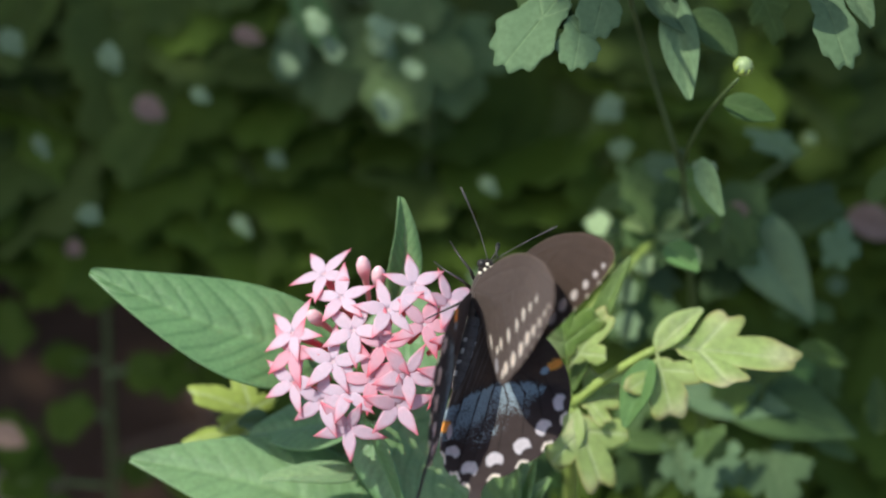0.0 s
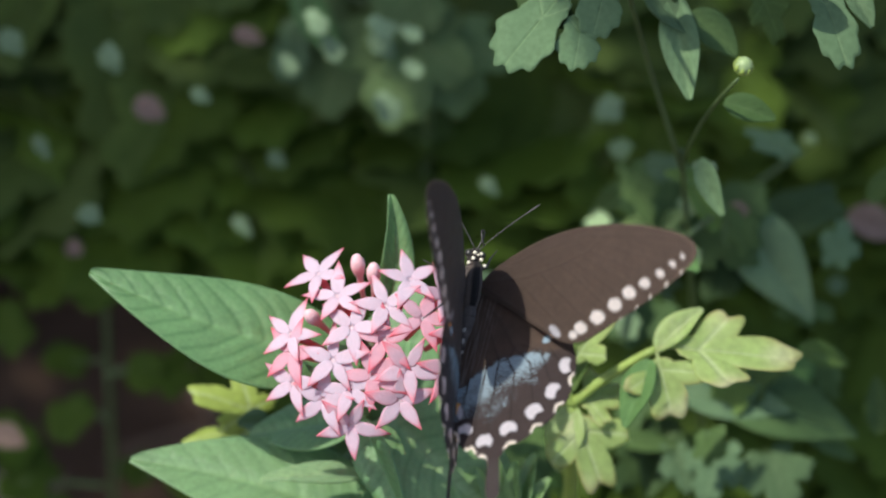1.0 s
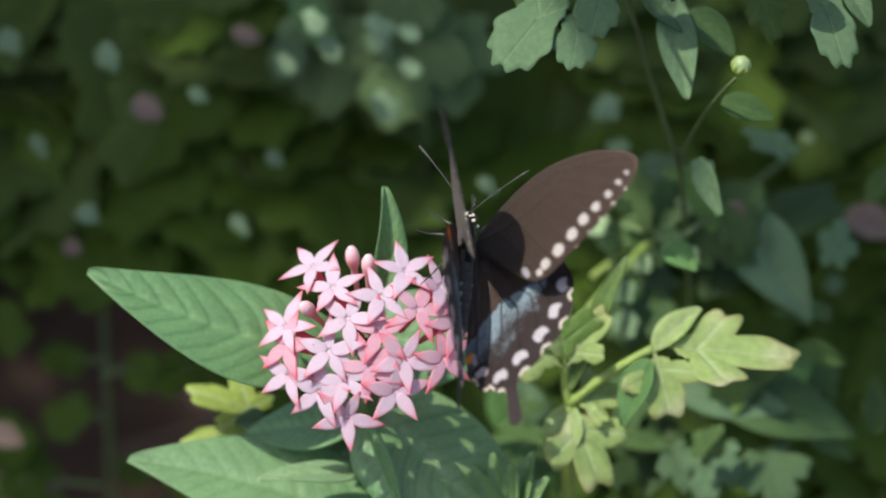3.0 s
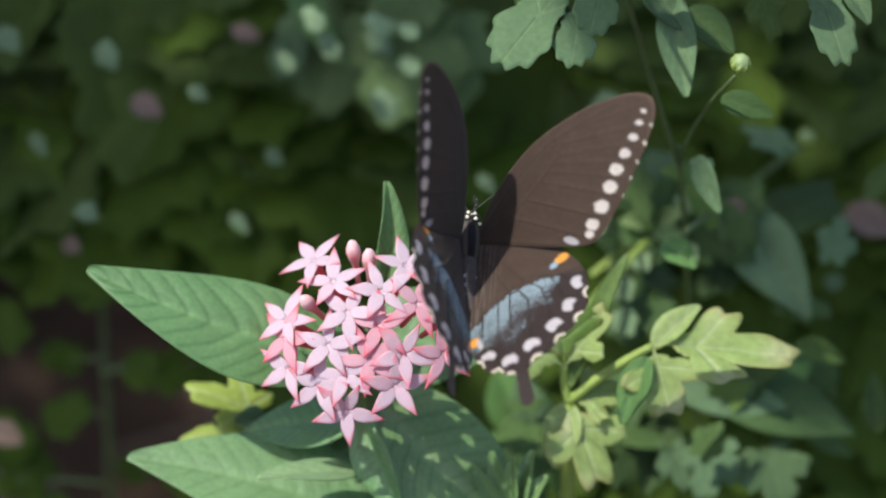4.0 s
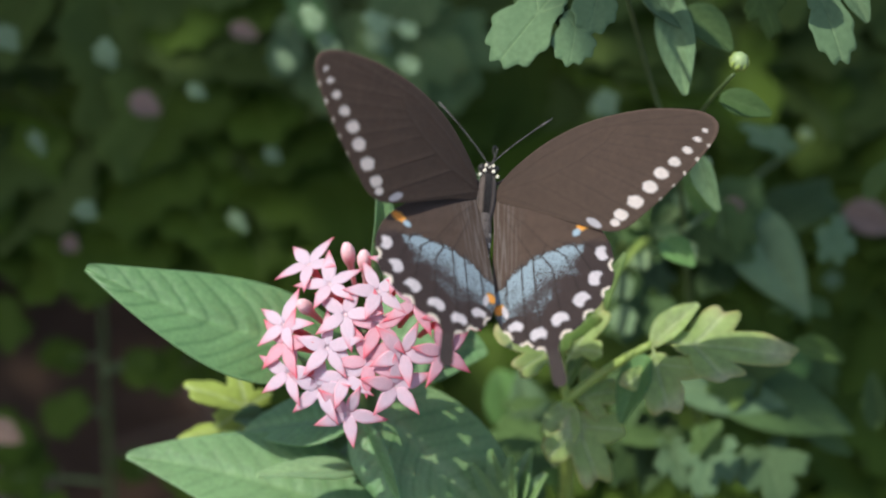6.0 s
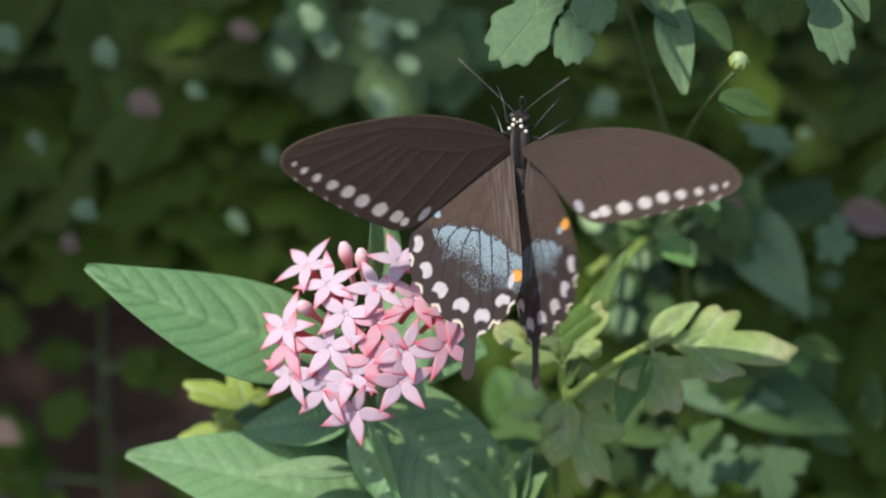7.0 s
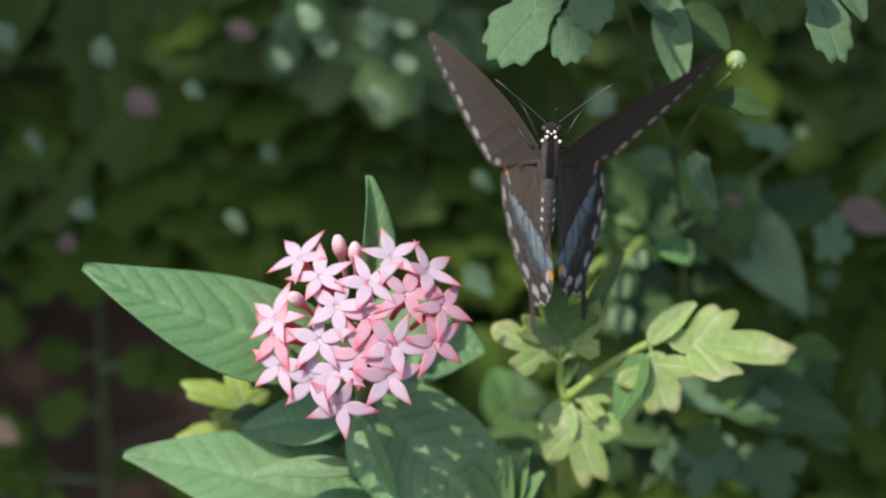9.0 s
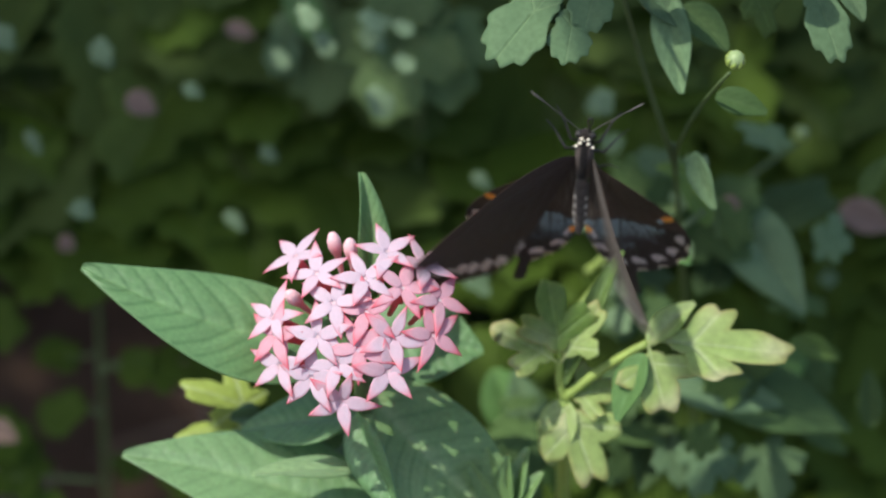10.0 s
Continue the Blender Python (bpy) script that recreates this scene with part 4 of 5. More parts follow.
blade(shade, "ovate", (-0.0389, 0.1671, 0.4003), (-0.0267, 0.1497, 0.3873), 0.008, (-0.408, -0.363, 0.838), green=(0.1, 0.2, 0.07), pale=BP, fold=0.4, veins=5, quilted=0.3)
blade(shade, "lobed", (-0.0378, 0.1686, 0.3864), (-0.0413, 0.155, 0.3781), 0.010, (0, -0.339, 0.941), green=GREY, pale=BP, lobes=3, seed=34)
blade(shade, "lobed", (-0.0021, 0.17, 0.4037), (-0.0181, 0.1496, 0.395), 0.020, (0, -0.339, 0.941), green=BG, pale=BP, seed=35)
for a, b in (((-0.0036, 0.1705, 0.3887), (-0.0214, 0.1714, 0.3898)), ((-0.0214, 0.1714, 0.3898), (-0.0389, 0.1671, 0.4003)), ((-0.0368, 0.1675, 0.3945), (-0.0378, 0.1686, 0.3864))):
    stalk(shade, a, Vector(a).lerp(Vector(b), 0.5) + Vector((0, 0, 0.004)), b, 0.001, 0.0007, M_STEM, "leaf_stalk")


# dry leaves, and leaflets caught among them with sunlight painted in as pale green
DRY, DRYP = (0.25, 0.165, 0.13), (0.29, 0.19, 0.15)
for a, b, w in (((0.1054, 0.1283, 0.354), (0.1201, 0.1255, 0.3506), 0.009), ((-0.0808, 0.1512, 0.3735), (-0.0728, 0.1488, 0.3707), 0.006), ((-0.1183, 0.0961, 0.3078), (-0.1094, 0.0937, 0.3049), 0.006),
                ((-0.0986, 0.1273, 0.345), (-0.0944, 0.1257, 0.3431), 0.004), ((-0.0546, 0.1631, 0.3877), (-0.0472, 0.1617, 0.386), 0.004)):
    blade(shade, "ovate", a, b, w, (-0.199, -0.43, 0.881), M_LITTER, DRY, DRYP, "dry brown leaf", fold=0.3, veins=5, quilted=0.3)
blade(bush, "ovate", (0.0703, 0.0908, 0.3871), (0.0761, 0.0896, 0.3856), 0.004, (0, -0.439, 0.899), M_LITTER, (0.35, 0.08, 0.04), (0.4, 0.1, 0.05), "small red-brown leaf", fold=0.3, veins=5, quilted=0.3)
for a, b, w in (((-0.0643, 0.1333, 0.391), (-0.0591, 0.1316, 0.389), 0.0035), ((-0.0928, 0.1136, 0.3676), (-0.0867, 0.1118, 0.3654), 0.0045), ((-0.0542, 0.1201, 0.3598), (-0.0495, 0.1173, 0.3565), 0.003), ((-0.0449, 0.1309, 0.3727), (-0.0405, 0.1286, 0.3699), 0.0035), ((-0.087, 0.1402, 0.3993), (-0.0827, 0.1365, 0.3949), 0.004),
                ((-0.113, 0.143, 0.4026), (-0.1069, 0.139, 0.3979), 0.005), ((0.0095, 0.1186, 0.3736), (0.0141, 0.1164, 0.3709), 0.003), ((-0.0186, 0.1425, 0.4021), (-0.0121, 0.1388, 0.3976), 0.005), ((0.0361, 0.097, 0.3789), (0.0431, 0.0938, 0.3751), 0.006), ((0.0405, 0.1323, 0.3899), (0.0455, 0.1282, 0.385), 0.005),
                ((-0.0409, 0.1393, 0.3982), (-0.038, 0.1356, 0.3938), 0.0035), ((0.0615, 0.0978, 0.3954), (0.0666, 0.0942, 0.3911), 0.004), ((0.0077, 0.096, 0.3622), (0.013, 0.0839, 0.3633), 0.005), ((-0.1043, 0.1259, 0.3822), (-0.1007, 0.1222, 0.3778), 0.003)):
    # far leaflets painted paler for sun, nearer ones darker to hold it down
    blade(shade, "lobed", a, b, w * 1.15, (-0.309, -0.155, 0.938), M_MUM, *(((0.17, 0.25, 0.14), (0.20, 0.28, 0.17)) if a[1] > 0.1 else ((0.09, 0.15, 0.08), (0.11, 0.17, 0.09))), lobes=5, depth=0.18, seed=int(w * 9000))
# leaflets whose pale green stands in for the sun on them
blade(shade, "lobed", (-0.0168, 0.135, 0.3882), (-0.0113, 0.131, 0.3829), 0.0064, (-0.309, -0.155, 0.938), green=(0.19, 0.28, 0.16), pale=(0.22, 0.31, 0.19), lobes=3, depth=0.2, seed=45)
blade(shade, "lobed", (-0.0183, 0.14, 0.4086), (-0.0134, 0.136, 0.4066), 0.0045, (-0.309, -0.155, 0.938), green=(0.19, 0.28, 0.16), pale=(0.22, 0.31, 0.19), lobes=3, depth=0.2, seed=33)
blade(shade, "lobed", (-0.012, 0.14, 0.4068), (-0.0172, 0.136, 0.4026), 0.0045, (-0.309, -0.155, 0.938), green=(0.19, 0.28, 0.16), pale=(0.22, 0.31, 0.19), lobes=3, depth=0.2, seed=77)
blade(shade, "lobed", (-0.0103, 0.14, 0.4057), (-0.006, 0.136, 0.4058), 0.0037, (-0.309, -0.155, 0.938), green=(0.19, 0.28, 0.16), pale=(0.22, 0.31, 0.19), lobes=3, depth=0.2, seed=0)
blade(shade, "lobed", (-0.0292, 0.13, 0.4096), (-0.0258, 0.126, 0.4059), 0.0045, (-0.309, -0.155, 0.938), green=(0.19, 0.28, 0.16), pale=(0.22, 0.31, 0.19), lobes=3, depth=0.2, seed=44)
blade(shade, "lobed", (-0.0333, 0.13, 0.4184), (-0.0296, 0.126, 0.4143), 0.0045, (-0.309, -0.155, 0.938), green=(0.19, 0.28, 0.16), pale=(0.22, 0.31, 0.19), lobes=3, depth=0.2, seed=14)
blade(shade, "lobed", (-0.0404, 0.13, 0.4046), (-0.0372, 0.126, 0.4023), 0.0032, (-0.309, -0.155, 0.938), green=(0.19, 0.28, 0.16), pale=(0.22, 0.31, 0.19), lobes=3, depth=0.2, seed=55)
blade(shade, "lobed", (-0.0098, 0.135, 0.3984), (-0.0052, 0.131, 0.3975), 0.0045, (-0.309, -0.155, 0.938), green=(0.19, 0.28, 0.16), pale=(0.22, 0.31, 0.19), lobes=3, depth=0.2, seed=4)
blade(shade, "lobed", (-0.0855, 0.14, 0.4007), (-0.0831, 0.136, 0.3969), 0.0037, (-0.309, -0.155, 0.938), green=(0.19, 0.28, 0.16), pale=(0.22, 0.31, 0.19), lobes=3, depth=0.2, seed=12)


# ---- leaf litter and twigs on the soil ----
def litter():
    rnd = random.Random(77)
    kinds = [leaf_kind(ovate_mesh("dead_leaf", 0.05, 0.022, M_LITTER, (0.36, 0.24, 0.19), (0.40, 0.28, 0.22), 0.4, 0.3 - 0.5 * (s % 2), s, 7, 0.12), 0.05) for s in range(3)]
    for i in range(70):
        x, y = rnd.uniform(-0.26, 0.26), rnd.uniform(0.22, 0.85)
        a = rnd.uniform(0, 6.28)
        m = pose(x, y, 0.014 + rnd.uniform(0, 0.012), rnd.uniform(-14, 14), rnd.uniform(-14, 14), math.degrees(a))
        ob = new("dead_leaf", rnd.choice(kinds))
        k = rnd.uniform(0.6, 1.3)
        ob.matrix_basis = m @ Matrix.Diagonal((k, k, k, 1))
        tagged(ob, "dry curled brown leaf lying on the soil", "dead leaf", "leaf litter on the soil")
    for i in range(10):
        x, y, a, l = rnd.uniform(-0.2, 0.2), rnd.uniform(0.3, 0.8), rnd.uniform(0, 6.28), rnd.uniform(0.05, 0.14)
        d = Vector((math.cos(a), math.sin(a), 0)) * l
        p = Vector((x, y, 0.018))
        ob = new("twig", stem_mesh("twig", p, p + d * 0.5 + Vector((0, 0, rnd.uniform(0, 0.01))), p + d, 0.0022, 0.0012, M_BARK, 8, 7))
        tagged(ob, "thin brown twig lying on the soil", "twig", "twigs on the soil")


litter()


# ---- unseen tree added to shade the bed: trunk, limbs and a leafy bough over the back of the bed ----
def shade_tree():
    rnd = random.Random(5)
    ob = thing("shade_tree", "unseen tree added to shade the flower bed, with a leafy overhanging bough", "tree", (-1.7, 1.3, 0))
    at = Vector(ob.location)
    part("trunk", stem_mesh("trunk", (0, 0, -0.1), (0.05, 0.0, 1.0), (0.0, 0.05, 2.4), 0.11, 0.05, M_BARK, 14, 14), ob)
    tips = [(-1.0, 0.25, 1.45), (-0.75, 0.5, 1.5), (-0.5, 0.35, 1.4), (-0.3, 0.6, 1.45), (-0.45, 0.85, 1.5), (-0.9, 0.8, 1.55), (-0.2, 0.2, 1.38), (-0.65, 0.15, 1.4)]
    for tip in tips:
        end = Vector(tip) - at
        part("limb", stem_mesh("limb", (0, 0.03, 1.3), end * 0.5 + Vector((0, 0, 0.75)), end, 0.03, 0.004, M_BARK, 14, 8), ob)
    base = ovate_mesh("crown", 0.06, 0.03, M_MUM, (0.06, 0.12, 0.04), (0.08, 0.15, 0.05), 0.2, 0.1, 1, 6)
    n = len(base.vertices)
    co = np.empty(n * 3)
    base.vertices.foreach_get("co", co)
    co = co.reshape(-1, 3)
    pick = [(r, c) for r in range(0, 56, 11) for c in (0, 8, 16, 24, 32)]
    small = np.array([co[r * 33 + c] for r, c in pick])
    quads = [(i * 5 + j, i * 5 + j + 1, i * 5 + j + 6, i * 5 + j + 5) for i in range(5) for j in range(4)]
    verts, faces = [], []
    for i in range(CANOPY):
        p = Vector((rnd.uniform(-1.2, 0.1), -0.11 + 1.16 * rnd.random() ** 1.5, rnd.uniform(1.3, 1.6)))
        edge = 0.05 * noise.noise((p.x * 6, 0, 1))
        if p.y < -0.055 + edge:
            continue
        # openings placed to drop sun patches on the plants below
        gap = math.hypot((p.x + 0.515) / 0.06, (p.y + 0.012) / 0.05)
        if gap < 1 and rnd.random() < 0.9:
            continue
        if math.hypot(p.x + 0.61, p.y - 0.04) < 0.08 and rnd.random() < 0.2:
            continue
        m = pose(*(p - at), rnd.uniform(-35, 35), rnd.uniform(-35, 35), rnd.uniform(0, 360))
        k = len(verts)
        s = rnd.uniform(0.7, 1.2)
        verts += [m @ (Vector(q) * s) for q in small]
        faces += [tuple(a + k for a in q) for q in quads]
    me = mesh_of("crown", verts, faces, M_MUM, np.ones((len(verts), 3)) * (0.06, 0.12, 0.04))
    tagged(part("crown", me, ob), kind="stuff")


CANOPY = 6400
shade_tree()


# ---- butterfly ----
from mathutils import Quaternion

MM = 0.000985
BROWN, DARK, CREAM = np.array((0.070, 0.047, 0.035)), np.array((0.016, 0.012, 0.010)), np.array((0.80, 0.74, 0.64))
BLUE, ORANGE, PALE = np.array((0.27, 0.37, 0.44)), np.array((0.85, 0.42, 0.08)), np.array((0.58, 0.57, 0.61))

# right wings, in millimetres from the hinge: x outwards, y forwards
FORE = [(0, 0.6), (3, 6), (10, 12.8), (18.5, 17.6), (29, 20.6), (36.5, 21.2), (41, 20.8), (44, 19.2), (45, 16.6), (44.2, 13.2), (41.2, 7.4), (37, 0.8),
        (32.6, -5), (29.4, -8.7), (27, -9.9), (24, -9.9), (18, -8.2), (8, -4.6), (1, -2.6)]
FORE_SPOTS = [(42.3, 16.0, 0.8, 0.45), (41.0, 13.6, 1.0, 0.6), (39.2, 10.8, 1.15, 0.8), (36.9, 7.7, 1.35, 1.05), (34.5, 4.7, 1.6, 1.3), (32.6, 1.2, 1.7, 1.4),
              (30.0, -2.6, 1.8, 1.45), (27.4, -5.9, 1.6, 1.25), (26.4, -7.9, 1.1, 0.9), (22.0, -8.0, 2.0, 0.8)]
FORE_EDGE = [(42.6, 12.6), (40.6, 9.0), (38.4, 5.2), (36.6, 1.9), (34.4, -1.6), (32.3, -4.9), (30.4, -7.2)]
HIND = [(0, 0.5), (5, 0.6), (12, -1.6), (18, -5), (22.4, -9.3), (24.7, -13.6), (25.5, -17.6), (25.0, -19.4), (25.6, -22), (24.9, -25), (23.6, -26.2), (23.3, -28.4),
        (21.6, -30.8), (19.9, -31.6), (19.2, -33.6), (17.2, -35.6), (15.2, -36.4), (14.2, -38.6), (13.9, -41.5), (14.8, -45), (15.7, -47.6), (14.8, -49.4), (13.1, -48.9),
        (12.3, -46), (11.8, -42.5), (11.0, -40.2), (8.9, -39.6), (7.3, -38.0), (6.2, -38.4), (4.2, -37.0), (3.2, -35.0), (2.2, -34.2), (0.9, -31.6), (0, -28), (-0.4, -20), (-0.3, -8)]
HIND_SPOTS = [(23.2, -16.3, 2.3, 1.5, 10), (21.8, -22.7, 2.3, 1.7, -12), (18.9, -28.0, 2.2, 1.9, -35), (14.3, -32.6, 2.3, 1.9, -58), (9.7, -36.0, 2.2, 1.9, -78), (4.8, -33.4, 2.0, 1.6, -95)]
HIND_EDGE = [(25.0, -19.4), (23.6, -26.2), (19.9, -31.6), (15.2, -36.2), (10.6, -40.2), (7.3, -38.0), (3.2, -35.0)]
# vein lines: the long cell of each wing and the veins that run from it to the margin
FORE_VEINS = [((1, 1.5), (9, 8.5), (20, 15.5), (24, 16.5)), ((1, 0), (10, 3), (17, 7.5), (22, 12), (24, 16.5)), ((24, 16.5), (40, 20)), ((24, 16.5), (44, 17.5)), ((23, 14.5), (42.8, 12.6)), ((22, 12), (40.6, 9)),
              ((21, 10.5), (38.4, 5.2)), ((19.5, 9), (36.6, 1.9)), ((17, 7.5), (34.4, -1.6)), ((13, 4.6), (31.6, -6)), ((8, 2.2), (28, -9.6)), ((1, -1), (20, -8.4))]
HIND_VEINS = [((1, -1), (6, -6), (11.3, -13.2), (10.4, -16)), ((10.4, -16), (8.6, -16.6), (2, -4)), ((8.6, -16.6), (8.7, -20), (10.6, -40)), ((10.4, -16), (12.6, -19.2), (15.2, -36.2)), ((11.3, -13.2), (15.6, -16.6), (19.9, -31.6)),
              ((13, -12), (17.5, -14), (23.6, -26.2)), ((16, -9), (25, -19.4)), ((6, -17.4), (6.2, -22), (7.3, -38)), ((2.6, -19), (3.2, -35))]
# hindwing: upper edge of the blue band and the end of its dusting, at steps across the wing
BAND_X = [0, 1.5, 4.4, 6, 9.2, 14, 18.4, 20]
BAND_TOP = [-23, -21.2, -18, -17.2, -14.6, -13.4, -12.6, -12.2]
DUST_END = [-33.5, -33.4, -32.8, -32, -29.5, -23.8, -17.6, -14.3]


def oval(x, y, cx, cy, a, b, turn):
    c, s = math.cos(radians(turn)), math.sin(radians(turn))
    dx, dy = x - cx, y - cy
    return np.hypot((dx * c + dy * s) / a, (dy * c - dx * s) / b)


def near_lines(x, y, paths):
    best = np.full_like(x, 99.0)
    for path in paths:
        for (ax, ay), (bx, by) in zip(path, path[1:]):
            vx, vy = bx - ax, by - ay
            k = np.clip(((x - ax) * vx + (y - ay) * vy) / (vx * vx + vy * vy), 0, 1)
            best = np.minimum(best, np.hypot(x - ax - k * vx, y - ay - k * vy))
    return best


def blend(tint, mask, color):
    mask = np.clip(mask, 0, 1)[:, None]
    return tint * (1 - mask) + np.asarray(color) * mask


def speckle(x, y, size, seed):
    return np.array([noise.noise((a * size, b * size, seed)) for a, b in zip(x, y)])


def fore_tint(x, y, share, low):
    """The forewing's pattern, above or below, and its blue dust."""
    base = np.array((0.095, 0.070, 0.059)) if low else BROWN
    tint = np.ones((len(x), 1)) * base
    grain = 0.5 + 0.5 * speckle(x, y, 0.22, 3)
    tint = blend(tint, 0.6 * grain * np.clip(x / 14, 0, 1), base * 1.3)
    # underside slightly paler outwards, with its sunlit sheen painted in too
    if low:
        tint = blend(tint, np.clip((x - 20) / 16, 0, 0.6), (0.15, 0.114, 0.10))
    lines = near_lines(x, y, FORE_VEINS)
    tint = blend(tint, np.clip((lines - 1.0) / 2, 0, 0.12), base * 0.72)
    tint = blend(tint, 0.4 - lines / 0.5, base * 0.45)
    # sheen along the front edge, painted as a paler rim
    tint = blend(tint, np.clip((share - 0.965) * 22, 0, 0.7) * np.clip((y - 5) / 6, 0, 1), base * 2.3)
    wob = 1 + 0.16 * speckle(x, y, 1.1, 7)
    for cx, cy, a, b in FORE_SPOTS:
        white = PALE * 0.75 if cx == 22.0 else CREAM if low else np.array((0.62, 0.585, 0.56))
        tint = blend(tint, (1 - wob * oval(x, y, cx, cy, a * 1.08, b * 1.12, -35)) * 5, white)
        if low and cx < 40:
            tint = blend(tint, (1 - wob * oval(x, y, cx - 6.6, cy + 2.6, a * 1.05, b * 0.7, -35)) * 5, CREAM)
    for cx, cy in FORE_EDGE:
        tint = blend(tint, (1 - oval(x, y, cx + 1.0, cy - 0.4, 0.75, 0.4, -60)) * 4, CREAM * 0.75)
    return tint, np.zeros(len(x))


def hind_tint(x, y, share, low):
    """The hindwing's pattern, above or below, and its blue dust."""
    base = BROWN * (1.0 if low else 1.12)
    tint = np.ones((len(x), 1)) * base
    soft = speckle(x, y, 0.3, 8)
    tint = blend(tint, 0.5 + 0.5 * soft, base * 1.25)
    hairs = speckle(x * 2.2, y * 0.12, 1.0, 4)
    tint = blend(tint, np.clip(1.15 - x / 6, 0, 1) * np.clip(0.25 + 1.6 * hairs, 0, 0.85), (0.18, 0.155, 0.138))
    top, end = np.interp(x, BAND_X, BAND_TOP), np.interp(x, BAND_X, DUST_END)
    fuzzy = top + 0.7 * speckle(x, y, 0.8, 5) + 0.9 * speckle(x, y, 0.22, 9)
    into = fuzzy - y
    tint = blend(tint, np.clip(into / 1.6, 0, 1), (0.047, 0.033, 0.031))
    way = np.clip((top - y) / (top - end), 0, 2)
    patch = speckle(x, y, 0.24, 12)
    dust = np.clip(into / 1.9, 0, 1) * np.clip(0.95 - 0.55 * way + 0.4 * patch * way - np.clip((way - 0.95) * 0.5, 0, 2), 0, 1) * np.clip((20.5 - x) / 1.5, 0, 1)
    dust = np.maximum(dust, 0.55 * np.exp(-((x - 17.0) / 2.0) ** 2 - ((y + 20.8) / 1.6) ** 2))
    if low:
        dust *= 0.4
        for cx, cy, a, b, turn in HIND_SPOTS:
            tint = blend(tint, (1 - oval(x, y, cx * 0.72, (cy + 2) * 0.72, b * 0.9, a, turn)) * 4, ORANGE)
    lines = near_lines(x, y, HIND_VEINS)
    vein = np.clip(1.25 - lines / 0.22, 0, 1)
    tint = blend(tint, vein * (0.25 + 0.3 * np.clip(into / 1.5, 0, 1)), DARK)
    dust *= 1 - 0.7 * vein * np.clip(1.2 - way, 0.2, 1)
    wob = 1 + 0.14 * speckle(x, y, 0.9, 17)
    for cx, cy, a, b, turn in HIND_SPOTS:
        out = np.array((math.cos(radians(turn)), math.sin(radians(turn))))
        inside = np.clip((1 - wob * oval(x, y, cx, cy, b * 1.02, a * 0.9, turn)) * 6, 0, 1)
        bite = np.clip((1 - oval(x, y, cx + out[0] * b * 1.35, cy + out[1] * b * 1.35, b, a * 0.85, turn)) * 6, 0, 1)
        halo = np.clip((1.7 - oval(x, y, cx, cy, b * 1.12, a, turn)) * 2, 0, 1)
        dust *= 1 - halo
        tint = blend(tint, inside * (1 - bite), (ORANGE * 0.4 + CREAM * 0.6) if low else PALE)
    for cx, cy, a, b, turn, color in ((19.4, -8.6, 2.0, 1.25, 52, ORANGE), (17.9, -10.6, 1.2, 0.8, 60, BLUE * 1.3), (1.1, -28.2, 1.3, 1.5, 0, ORANGE), (2.5, -29.2, 0.7, 1.9, 15, PALE)):
        mask = np.clip((1 - wob * oval(x, y, cx, cy, a, b, turn)) * 5, 0, 1)
        dust *= 1 - mask
        tint = blend(tint, mask, color)
    for cx, cy in HIND_EDGE:
        tint = blend(tint, (1 - oval(x, y, cx, cy, 1.8, 1.8, 0)) * 4 * np.clip((share - 0.955) * 60, 0, 1), CREAM * 0.95)
    tint = blend(tint, -(y + 39.5) / 1.5, (0.055, 0.043, 0.040))
    return tint, dust


def wing_mesh(name, outline, centre, veins, tinter, side, rings, steps, camber, hang=0.0, cut=None):
    loop = smooth_loop(outline, steps)

    def height(x, y, s):
        lines = near_lines(x, y, veins)
        return camber * np.sin(np.clip(x / 44, 0, 1) * np.pi) * (1 + 0.02 * y) - hang * (x / 25) ** 2 + 0.07 * np.exp(-(lines / 0.35) ** 2) - 0.022 * np.minimum(lines, 2.5)
    verts, faces, plan, share = sheet(loop, centre, rings, height, 0.16)
    k = len(verts) // 2
    over, over_dust = tinter(plan[:k, 0], plan[:k, 1], share[:k], False)
    below, below_dust = tinter(plan[k:, 0], plan[k:, 1], share[k:], True)
    if side < 0:
        verts = verts * [-1, 1, 1]
        faces = [f[::-1] for f in faces]
    stretch = np.array([1.043, 0.944, 1]) if name == "forewing" else np.array([0.994, 0.983, 1])
    verts, tint, dust = verts * stretch * MM, np.vstack([over, below]), np.hstack([over_dust, below_dust]).astype(np.float32)

    def piece(own_name, some, origin):
        used = sorted({i for f in some for i in f})
        place = {i: k for k, i in enumerate(used)}
        me = mesh_of(own_name, verts[used] - origin, [tuple(place[i] for i in f) for f in some], M_WING, tint[used])
        me.attributes.new("dust", "FLOAT", "POINT").data.foreach_set("value", dust[used])
        return me
    if not cut:
        return piece(name, faces, np.zeros(3))
    reach = np.abs(np.vstack([plan[:, 0]])).ravel()
    outer = [np.mean([reach[i] for i in f]) > cut[0] for f in faces]
    pivot = np.array((side * cut[0] * stretch[0], cut[1] * stretch[1], camber)) * MM
    return piece(name, [f for f, o in zip(faces, outer) if not o], np.zeros(3)), piece("wing_tip", [f for f, o in zip(faces, outer) if o], pivot), pivot


def round_mesh(name, pts, radii, mat, tint, sides=16, flat=1.0):
    verts, faces = tube([Vector(p) * MM for p in pts], [r * MM for r in radii], sides)
    return mesh_of(name, verts, faces, mat, np.array([tint] * len(verts)) if isinstance(tint, tuple) else tint([v / MM for v in verts]))


